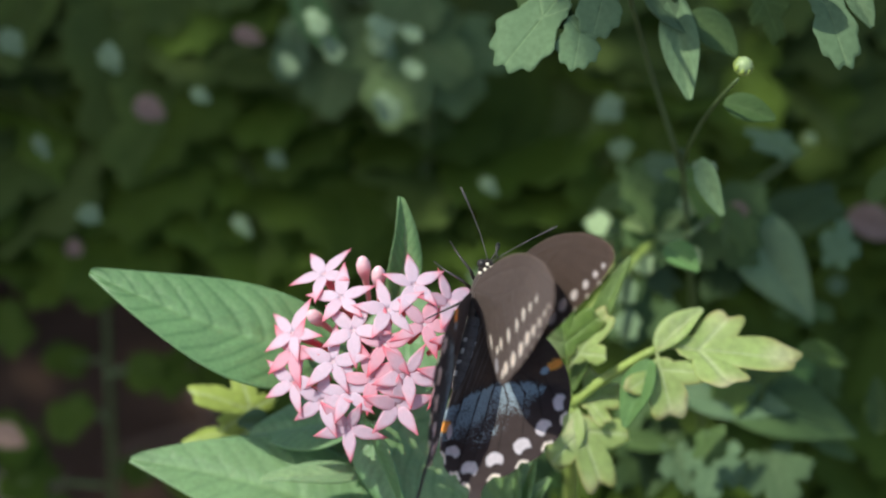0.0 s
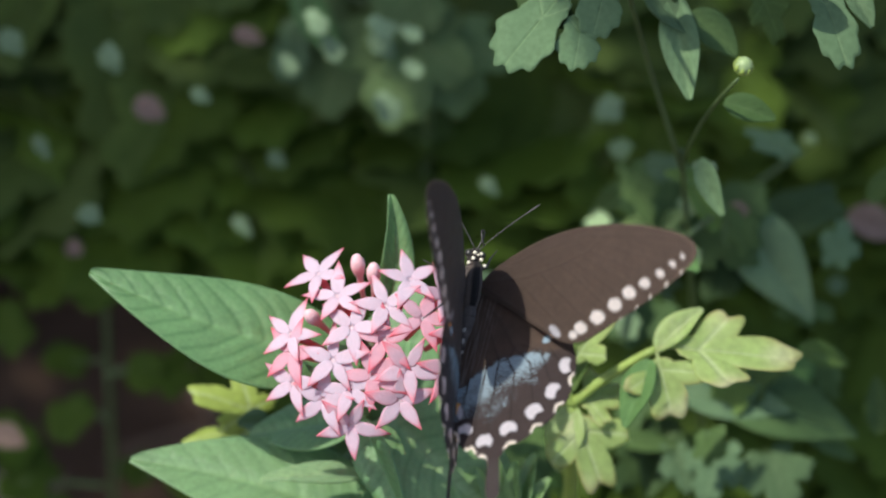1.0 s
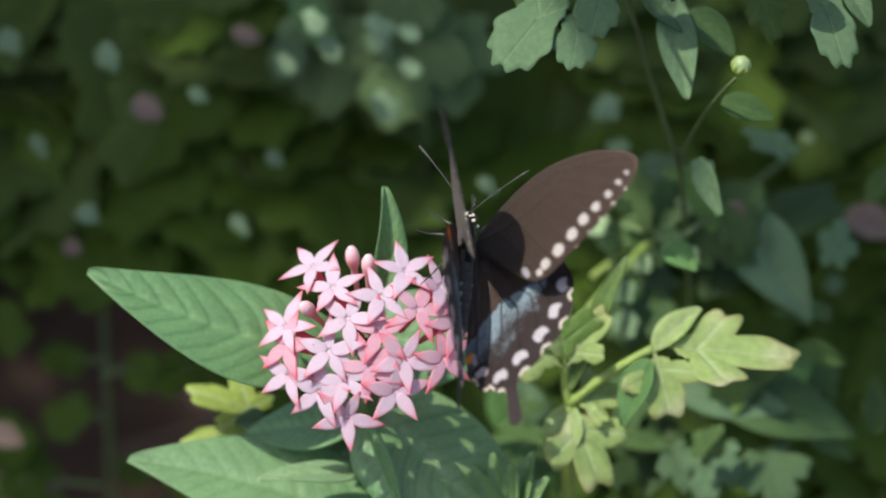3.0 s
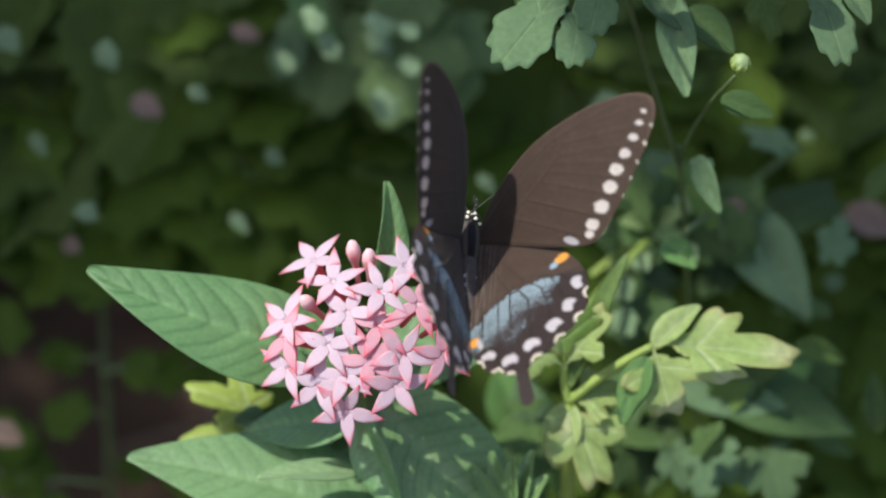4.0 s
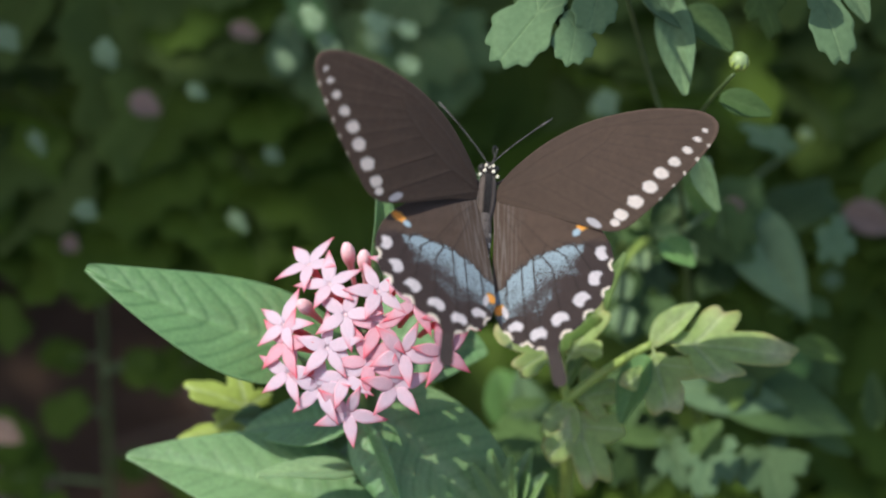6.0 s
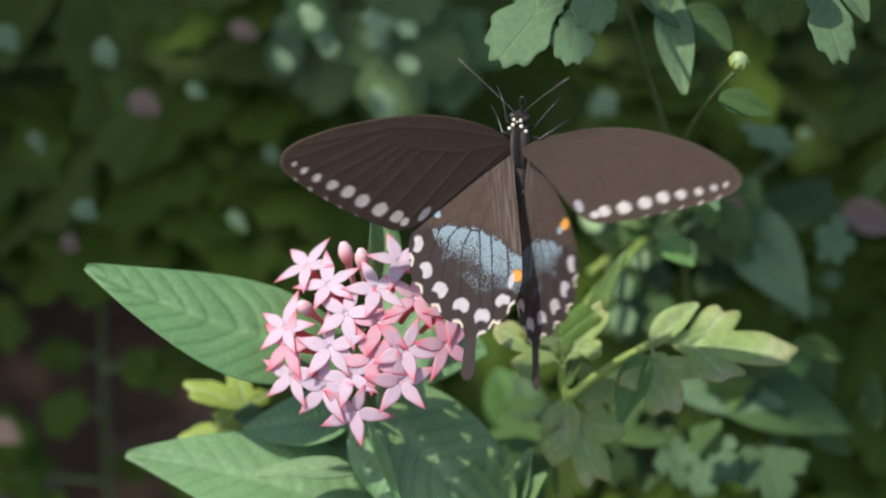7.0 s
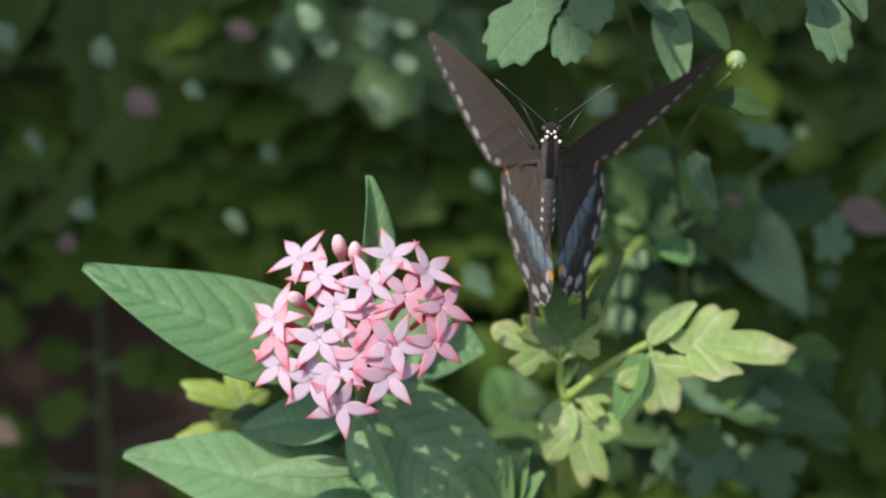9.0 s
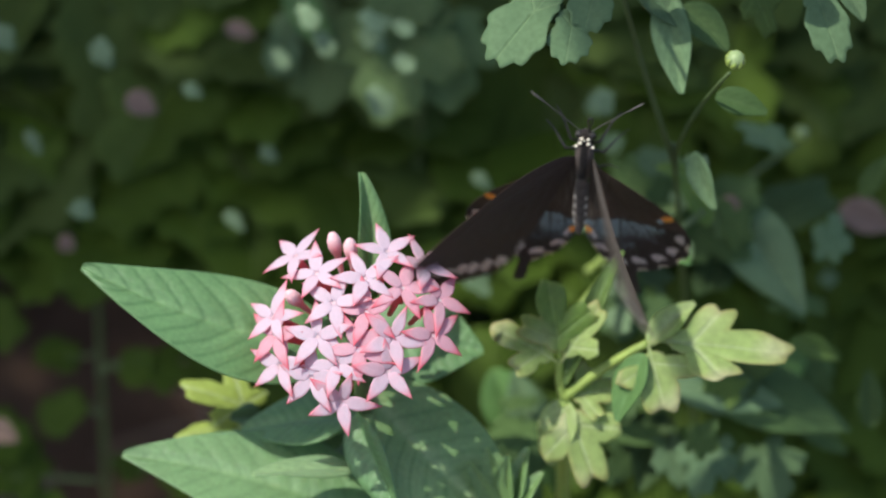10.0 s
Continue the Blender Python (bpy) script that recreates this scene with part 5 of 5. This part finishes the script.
def ball(name, at, r, mat, tint=(0.02, 0.02, 0.02)):
    zs = [math.cos(math.pi * i / 8) for i in range(9)]
    pts = [(at[0], at[1], at[2] + r * z) for z in zs]
    return round_mesh(name, pts, [max(0.001, r * math.sqrt(max(0, 1 - z * z))) for z in zs], mat, tint, 12)


def build_butterfly():
    bf = thing("butterfly", "black swallowtail butterfly with blue hindwings and cream spots", "butterfly")
    dark = (0.022, 0.018, 0.016)

    def collar(vs):
        return np.array([(0.014, 0.012, 0.012) if abs(v.x) < 0.9 and v.z > 0.3 else (0.105, 0.084, 0.072) if abs(v.x) < 1.7 else (0.065, 0.051, 0.045) for v in vs])

    def ringed(vs):
        shade = []
        for v in vs:
            seg = (-v.y - 5) / 2.5
            dot = abs(abs(v.x) - 1.35) < 0.2 and seg % 1 < 0.4 and v.z > 0.3 and seg > 2
            shade.append((0.62, 0.58, 0.54) if dot else (0.06, 0.05, 0.046) if seg % 1 > 0.9 else (0.098, 0.084, 0.078))
        return np.array(shade)
    part("thorax", round_mesh("thorax", [(0, y, 0.3) for y in (-6, -5, -3, 0, 3, 4.6, 5.4)], [1.0, 1.7, 2.1, 2.2, 2.0, 1.5, 0.7], M_FUR, collar, 28), bf)
    steps = [i / 60 for i in range(61)]
    abd = [(0, -5 - 17.6 * k, 0.7 + 0.28 * k) for k in steps]
    girth = [np.interp(k, [0, 0.12, 0.35, 0.6, 0.8, 0.92, 1], [1.2, 1.55, 1.75, 1.65, 1.35, 0.85, 0.1]) * (1 - 0.07 * math.exp(-(((17.6 * k / 2.5) % 1 - 0.93) / 0.1) ** 2)) for k in steps]
    part("abdomen", round_mesh("abdomen", abd, girth, M_FUR, ringed, 32), bf)
    hd = part("head", round_mesh("head", [(0, y, 0.2) for y in (4.6, 5.2, 6.2, 7.2, 7.8, 8.1)], [1.2, 1.6, 1.75, 1.5, 0.9, 0.2], M_FUR, dark, 18), bf)
    part("cream_dot", ball("cream_dot", (0, 6.2, 1.85), 0.27, M_SPOT), hd)
    for s in (-1, 1):
        part("eye", ball("eye", (s * 1.45, 6.6, 0.3), 0.95, M_CHITIN), hd)
        for x, y, z, r in ((0.75, 6.6, 1.75, 0.38), (0.95, 5.3, 1.75, 0.42), (1.9, 4.2, 1.6, 0.4)):
            part("cream_dot", ball("cream_dot", (s * x, y, z), r, M_SPOT), hd)
        pts = bend((s * 0.5 * MM, 7.6 * MM, 0.9 * MM), (s * 4.6 * MM, 12.7 * MM, 2.5 * MM), (s * 12.6 * MM, 19.8 * MM, 3.2 * MM), 14)
        v, f = tube(pts, [0.09 * MM] * 11 + [0.12 * MM, 0.18 * MM, 0.22 * MM, 0.1 * MM], 6)
        part("antenna", mesh_of("antenna", v, f, M_FEELER), bf)
        for y, out, fwd, down in ((3.2, 6, 5.5, -6), (1.0, 8, 3, -7), (-1.5, 6, -5, -8)):
            knee, ankle = (s * out * 0.55, y + fwd * 0.25, -0.4), (s * out * 0.9, y + fwd * 0.8, down * 0.6)
            v, f = tube([Vector(q) * MM for q in ((s * 1.2, y, -1.5), knee, ankle, (s * (out + 1.4), y + fwd * 1.25, down * 0.85))], [0.42 * MM, 0.32 * MM, 0.2 * MM, 0.12 * MM], 6)
            part("leg", mesh_of("leg", v, f, M_CHITIN), bf)
    loop = [Vector((0.3 + 0.8 * math.sin(k * 0.42) + 0.09 * k, 7.2 + 4.8 * math.sin(k * 0.21) ** 0.8, 0.2 + 0.10 * k)) * MM for k in range(15)]
    v, f = tube(loop, [0.2 * MM] * 15, 6)
    part("proboscis", mesh_of("proboscis", v, f, M_CHITIN), bf)
    wings = {}
    for s, tag in ((1, "R"), (-1, "L")):
        wings["H" + tag] = part("hindwing", wing_mesh("hindwing", HIND, (9, -18), HIND_VEINS, hind_tint, s, 70, 11, 0.6, 3.0), bf, label="tailed hindwing dusted with blue")
        inner, outer, pivot = wing_mesh("forewing", FORE, (16, 3), FORE_VEINS, fore_tint, s, 60, 16, 1.2, cut=(22, 4))
        wings["F" + tag] = part("forewing", inner, bf, label="dark brown forewing with a row of cream spots")
        wings["T" + tag] = part("wing_tip", outer, wings["F" + tag], Matrix.Translation(pivot), "brown wing tip edged with cream spots")
        PIVOTS["T" + tag] = Matrix.Translation(pivot)
    return bf, wings


PIVOTS = {}
bf, WINGS = build_butterfly()


def wing_pose(tag, up, sweep, twist=0.0):
    """A wing at its hinge: raised by up, swung forward by sweep, pitched by twist, in degrees."""
    s = 1 if tag[1] == "R" else -1
    y, z = (0.6, 1.3) if tag[0] == "F" else (-2.2, 0.9)
    return pose(s * 2.0 * MM, y * MM, z * MM) @ pose(0, 0, 0, 0, -s * up, 0) @ pose(0, 0, 0, twist, 0, 0) @ pose(0, 0, 0, 0, 0, s * sweep)


def turned(at, w, x, y, z):
    m = Matrix.Rotation(0, 4, "X") @ Quaternion((w, x, y, z)).to_matrix().to_4x4()
    m.translation = at
    return m



def motions():
    # the butterfly feeds, shifts its grip, opens its wings and takes off
    walk(bf, [
        (0, turned((0.00747, -0.02272, 0.45645), 0.8963, 0.3352, 0.2882, -0.0342)),
        (0.5, turned((0.00616, -0.02162, 0.45825), 0.8998, 0.3425, 0.2702, -0.0039)),
        (1, turned((0.00595, -0.02242, 0.45909), 0.9261, 0.3090, 0.2160, 0.0135)),
        (1.5, turned((0.00661, -0.0204, 0.46057), 0.9486, 0.2620, 0.1775, -0.0087)),
        (2, turned((0.0061, -0.02021, 0.46359), 0.9565, 0.2371, 0.1699, -0.0019)),
        (2.5, turned((0.00437, -0.01842, 0.46589), 0.9533, 0.2430, 0.1778, 0.0235)),
        (2.7, turned((0.0047, -0.01813, 0.46614), 0.9589, 0.2204, 0.1781, 0.0150)),
        (3.8, turned((0.00587, -0.01767, 0.46531), 0.9824, 0.1194, 0.1433, 0.0063)),
        (4, turned((0.006, -0.0173, 0.4656), 0.9837, 0.1092, 0.1427, 0.0049)),
        (4.5, turned((0.00659, -0.01626, 0.4657), 0.9815, 0.1047, 0.1600, 0.0086)),
        (5, turned((0.00498, -0.01453, 0.46725), 0.9819, 0.1387, 0.1226, 0.0408)),
        (5.5, turned((0.00817, -0.01327, 0.46768), 0.9862, 0.0930, 0.1369, 0.0080)),
        (5.7, turned((0.00826, -0.0116, 0.46849), 0.9851, 0.0878, 0.1479, 0.0083)),
        (6.8, turned((0.0172, 0.0038, 0.47314), 0.7423, 0.6196, -0.1985, -0.1603)),
        (7, turned((0.01746, 0.0005, 0.47733), 0.7451, 0.6358, -0.1621, -0.1192)),
        (7.2, turned((0.0186, -0.00018, 0.47874), 0.8049, 0.5891, -0.0548, -0.0461)),
        (7.5, turned((0.01866, -0.00047, 0.48021), 0.8628, 0.5055, 0.0100, 0.0048)),
        (7.7, turned((0.01905, -0.00089, 0.48038), 0.9041, 0.4252, 0.0367, 0.0224)),
        (8, turned((0.01977, -0.00082, 0.48055), 0.9093, 0.4155, 0.0129, 0.0165)),
        (8.3, turned((0.02132, -0.00065, 0.48069), 0.8113, 0.5844, -0.0117, 0.0070)),
        (8.5, turned((0.02234, 0.0083, 0.47188), 0.7788, 0.6271, -0.0153, 0.0015)),
        (8.7, turned((0.02308, 0.00567, 0.473), 0.7713, 0.6358, -0.0236, -0.0171)),
        (8.9, turned((0.02428, 0.00853, 0.46823), 0.7587, 0.6506, -0.0202, -0.0262)),
        (9, turned((0.0247, 0.01093, 0.46587), 0.7598, 0.6494, -0.0142, -0.0274)),
        (9.2, turned((0.02649, 0.0153, 0.46128), 0.7623, 0.6464, -0.0092, -0.0311)),
        (9.4, turned((0.02792, 0.02056, 0.45627), 0.7344, 0.6781, -0.0201, -0.0206)),
        (9.5, turned((0.02804, 0.02326, 0.45396), 0.7172, 0.6960, 0.0070, -0.0336)),
        (9.6, turned((0.02863, 0.02566, 0.45172), 0.6979, 0.7153, 0.0119, -0.0336)),
        (9.7, turned((0.02965, 0.02785, 0.45053), 0.6664, 0.7451, 0.0238, -0.0171)),
        (9.8, turned((0.03066, 0.03067, 0.4498), 0.6547, 0.7556, 0.0057, -0.0218)),
        (10, turned((0.03315, 0.02867, 0.45096), 0.6976, 0.7127, -0.0413, -0.0612)),
    ])
    walk(WINGS["FL"], [
        (0, wing_pose("FL", 79.5, -30.0, -9.6)),
        (0.5, wing_pose("FL", 70.0, -30.4, -22.8)),
        (1, wing_pose("FL", 55.9, -14.8, -3.8)),
        (1.5, wing_pose("FL", 63.7, -12.5, 23.3)),
        (2, wing_pose("FL", 82.1, -14.5, 8.9)),
        (2.5, wing_pose("FL", 81.2, -14.5, -12.4)),
        (2.7, wing_pose("FL", 75.2, -19.5, -16.9)),
        (3.8, wing_pose("FL", 56.9, -12.7, 8.7)),
        (4, wing_pose("FL", 62.8, -13.3, 17.3)),
        (4.5, wing_pose("FL", 75.8, -12.1, 8.0)),
        (5, wing_pose("FL", 82.6, -16.0, -14.0)),
        (5.5, wing_pose("FL", 45.6, -8.0, 7.9)),
        (5.7, wing_pose("FL", 31.8, -5.8, 16.5)),
        (6.8, wing_pose("FL", 35.8, -23.9, -9.0)),
        (7, wing_pose("FL", 32.1, -18.7, -3.4)),
        (7.2, wing_pose("FL", 32.1, -10.8, 4.4)),
        (7.5, wing_pose("FL", 53.7, -9.0, 8.8)),
        (7.7, wing_pose("FL", 52.1, -14.7, -13.5)),
        (8, wing_pose("FL", 31.2, -11.6, -8.0)),
        (8.3, wing_pose("FL", -6.8, -3.0, 2.5)),
        (8.5, wing_pose("FL", -23.7, -2.4, 4.4)),
        (8.7, wing_pose("FL", -41.8, -4.0, 10.0)),
        (8.9, wing_pose("FL", -53.6, -7.1, 13.2)),
        (9, wing_pose("FL", -57.8, -13.5, 10.1)),
        (9.2, wing_pose("FL", -44.6, -9.7, 42.8)),
        (9.4, wing_pose("FL", -24.1, 2.2, 58.6)),
        (9.5, wing_pose("FL", -7.8, -11.6, 59.0)),
        (9.6, wing_pose("FL", 4.5, -22.3, 63.1)),
        (9.7, wing_pose("FL", 21.3, -34.0, 53.1)),
        (9.8, wing_pose("FL", 25.0, -51.5, 34.0)),
        (10, wing_pose("FL", 48.7, -32.9, 5.2)),
    ])
    walk(WINGS["FR"], [
        (0, wing_pose("FR", 91.9, -15.3, -4.0)),
        (0.5, wing_pose("FR", 77.8, -18.4, -19.7)),
        (1, wing_pose("FR", 53.4, -13.1, -12.3)),
        (1.5, wing_pose("FR", 54.8, -6.1, 16.8)),
        (2, wing_pose("FR", 81.2, -8.8, 9.7)),
        (2.5, wing_pose("FR", 83.7, -15.5, -13.3)),
        (2.7, wing_pose("FR", 79.3, -19.6, -9.3)),
        (3.8, wing_pose("FR", 50.0, -7.8, 12.0)),
        (4, wing_pose("FR", 53.2, -4.7, 20.2)),
        (4.5, wing_pose("FR", 73.7, -5.8, 17.6)),
        (5, wing_pose("FR", 74.1, -14.6, -14.3)),
        (5.5, wing_pose("FR", 40.4, -6.3, 8.9)),
        (5.7, wing_pose("FR", 24.3, -3.7, 9.8)),
        (6.8, wing_pose("FR", 31.1, -3.4, -58.0)),
        (7, wing_pose("FR", 11.1, -12.7, -72.4)),
        (7.2, wing_pose("FR", 12.2, -11.7, -58.9)),
        (7.5, wing_pose("FR", 40.0, -3.6, 23.6)),
        (7.7, wing_pose("FR", 56.9, -6.4, 10.4)),
        (8, wing_pose("FR", 34.1, -0.9, 2.8)),
        (8.3, wing_pose("FR", -8.3, 3.5, 0.9)),
        (8.5, wing_pose("FR", -22.3, -0.9, 10.5)),
        (8.7, wing_pose("FR", -38.7, -7.6, 10.4)),
        (8.9, wing_pose("FR", -49.9, -10.4, 21.1)),
        (9, wing_pose("FR", -49.8, -10.8, 28.5)),
        (9.2, wing_pose("FR", -30.8, -11.6, 63.9)),
        (9.4, wing_pose("FR", -7.0, -9.8, 64.2)),
        (9.5, wing_pose("FR", 3.1, -15.0, 61.0)),
        (9.6, wing_pose("FR", 16.9, -24.7, 58.1)),
        (9.7, wing_pose("FR", 45.3, -42.8, 53.1)),
        (9.8, wing_pose("FR", 60.7, -34.9, 56.9)),
        (10, wing_pose("FR", 70.3, -30.1, 10.3)),
    ])
    walk(WINGS["HL"], [
        (0, wing_pose("HL", 59.1, 2.1, -2.2)),
        (0.5, wing_pose("HL", 65.0, 0.3, -3.9)),
        (1, wing_pose("HL", 61.7, -6.7, -4.0)),
        (1.5, wing_pose("HL", 51.3, 3.1, -6.5)),
        (2, wing_pose("HL", 57.1, 2.4, -2.3)),
        (2.5, wing_pose("HL", 70.0, 3.0, -1.9)),
        (2.7, wing_pose("HL", 70.7, 4.4, -3.5)),
        (3.8, wing_pose("HL", 53.3, -1.0, -7.2)),
        (4, wing_pose("HL", 52.8, -1.1, -5.9)),
        (4.5, wing_pose("HL", 61.0, -0.1, -4.3)),
        (5, wing_pose("HL", 69.4, -0.7, -10.3)),
        (5.5, wing_pose("HL", 43.6, -0.9, -10.4)),
        (5.7, wing_pose("HL", 26.6, -2.4, -8.3)),
        (6.8, wing_pose("HL", -0.6, -25.8, -46.6)),
        (7, wing_pose("HL", 0.2, -20.6, -46.1)),
        (7.2, wing_pose("HL", 11.0, -1.9, -36.7)),
        (7.5, wing_pose("HL", 36.1, 11.0, -13.5)),
        (7.7, wing_pose("HL", 42.3, 5.4, -3.7)),
        (8, wing_pose("HL", 39.2, -0.6, -5.4)),
        (8.3, wing_pose("HL", -8.0, -5.1, -11.4)),
        (8.5, wing_pose("HL", -23.5, -6.6, -8.2)),
        (8.7, wing_pose("HL", -42.2, -10.0, -1.0)),
        (8.9, wing_pose("HL", -54.3, -8.1, 3.5)),
        (9, wing_pose("HL", -56.9, -7.9, 4.3)),
        (9.2, wing_pose("HL", -52.3, -5.2, 5.4)),
        (9.4, wing_pose("HL", -37.8, -2.9, 6.2)),
        (9.5, wing_pose("HL", -30.8, -6.4, 9.8)),
        (9.6, wing_pose("HL", -21.0, -8.1, 11.8)),
        (9.7, wing_pose("HL", -7.3, -10.3, 11.2)),
        (9.8, wing_pose("HL", 2.9, -9.0, 9.0)),
        (10, wing_pose("HL", 20.3, -8.2, 17.4)),
    ])
    walk(WINGS["HR"], [
        (0, wing_pose("HR", 53.4, -3.3, -6.2)),
        (0.5, wing_pose("HR", 55.1, -1.4, -10.7)),
        (1, wing_pose("HR", 51.2, 0.0, -16.3)),
        (1.5, wing_pose("HR", 45.2, 0.1, -11.9)),
        (2, wing_pose("HR", 51.0, 0.9, -9.3)),
        (2.5, wing_pose("HR", 60.4, 3.0, -6.1)),
        (2.7, wing_pose("HR", 62.1, 3.3, -6.5)),
        (3.8, wing_pose("HR", 44.7, 0.9, -8.4)),
        (4, wing_pose("HR", 43.3, 0.4, -7.8)),
        (4.5, wing_pose("HR", 49.0, 1.0, -7.0)),
        (5, wing_pose("HR", 52.3, 1.6, -4.8)),
        (5.5, wing_pose("HR", 39.0, 1.2, -6.2)),
        (5.7, wing_pose("HR", 23.0, 4.0, -4.7)),
        (6.8, wing_pose("HR", 51.8, 6.3, -3.3)),
        (7, wing_pose("HR", 46.6, 7.0, -10.0)),
        (7.2, wing_pose("HR", 43.4, 2.0, -11.6)),
        (7.5, wing_pose("HR", 28.2, -2.1, -7.0)),
        (7.7, wing_pose("HR", 25.2, -2.0, -8.2)),
        (8, wing_pose("HR", 33.4, 0.3, -4.0)),
        (8.3, wing_pose("HR", -7.4, -0.7, -11.8)),
        (8.5, wing_pose("HR", -24.6, 1.3, -11.3)),
        (8.7, wing_pose("HR", -44.4, 0.3, -5.4)),
        (8.9, wing_pose("HR", -57.2, 1.3, -0.7)),
        (9, wing_pose("HR", -61.2, 1.5, -1.3)),
        (9.2, wing_pose("HR", -54.9, 2.7, 5.4)),
        (9.4, wing_pose("HR", -36.8, -1.9, 9.7)),
        (9.5, wing_pose("HR", -25.0, 1.1, 9.9)),
        (9.6, wing_pose("HR", -9.5, -2.8, 11.4)),
        (9.7, wing_pose("HR", 3.8, -1.3, 11.5)),
        (9.8, wing_pose("HR", 11.1, -1.8, 9.6)),
        (10, wing_pose("HR", 22.6, -9.9, 17.3)),
    ])
    # the wing tips lag and twist on the upstroke
    for tag in ("TL", "TR"):
        walk(WINGS[tag], [(t, PIVOTS[tag] @ pose(0, 0, 0, twist, 0, 0)) for t, twist in
                          ((0, 0), (9, 0), (9.2, 4), (9.4, 6), (9.5, 7), (9.6, 7), (9.7, 6), (9.8, 4), (10, 0))])
    # the flower head nods on its stem under the weight
    walk(head, [
        (0, PENTAS_AT @ turned((-0.01474, -0.00598, 0.42417), 0.99664, 0.02242, 0.02787, -0.07370)),
        (0.5, PENTAS_AT @ turned((-0.01511, -0.00595, 0.42422), 0.99773, 0.01159, 0.04588, -0.04789)),
        (1, PENTAS_AT @ turned((-0.01523, -0.0057, 0.42452), 0.99882, 0.00417, 0.02296, -0.04255)),
        (1.5, PENTAS_AT @ turned((-0.01564, -0.00535, 0.42494), 0.99907, 0.01647, 0.02010, -0.03436)),
        (2, PENTAS_AT @ turned((-0.01577, -0.00534, 0.42492), 0.99827, 0.02022, 0.01993, -0.05142)),
        (2.5, PENTAS_AT @ turned((-0.01597, -0.00509, 0.42525), 0.99905, 0.00017, 0.03032, -0.03134)),
        (4, PENTAS_AT @ turned((-0.01565, -0.00421, 0.42629), 0.99878, -0.00584, 0.02440, -0.04260)),
        (4.5, PENTAS_AT @ turned((-0.01553, -0.00422, 0.42627), 0.99827, -0.00780, 0.02995, -0.05006)),
        (5, PENTAS_AT @ turned((-0.01552, -0.00423, 0.42626), 0.99852, -0.00457, 0.02871, -0.04594)),
        (5.5, PENTAS_AT @ turned((-0.01589, -0.00465, 0.42575), 0.99912, -0.00850, 0.02267, -0.03415)),
        (7, PENTAS_AT @ turned((-0.01504, -0.00445, 0.42603), 0.99975, -0.01451, -0.01344, -0.01016)),
        (7.5, PENTAS_AT @ turned((-0.01559, -0.00416, 0.42635), 0.99992, -0.01251, -0.00136, 0.00098)),
        (8, PENTAS_AT @ turned((-0.01578, -0.00394, 0.42661), 0.99971, -0.00595, -0.01024, -0.02081)),
        (8.5, PENTAS_AT @ turned((-0.01643, -0.00393, 0.42661), 0.99963, -0.01768, 0.00417, -0.02027)),
        (9, PENTAS_AT @ turned((-0.0168, -0.00376, 0.42683), 0.99947, -0.02032, 0.00206, -0.02549)),
        (9.5, PENTAS_AT @ turned((-0.01697, -0.00346, 0.42718), 0.99952, -0.01887, -0.00972, -0.02253)),
        (10, PENTAS_AT @ turned((-0.0169, -0.00331, 0.42736), 0.99918, -0.03366, -0.01477, -0.01709)),
    ])


motions()
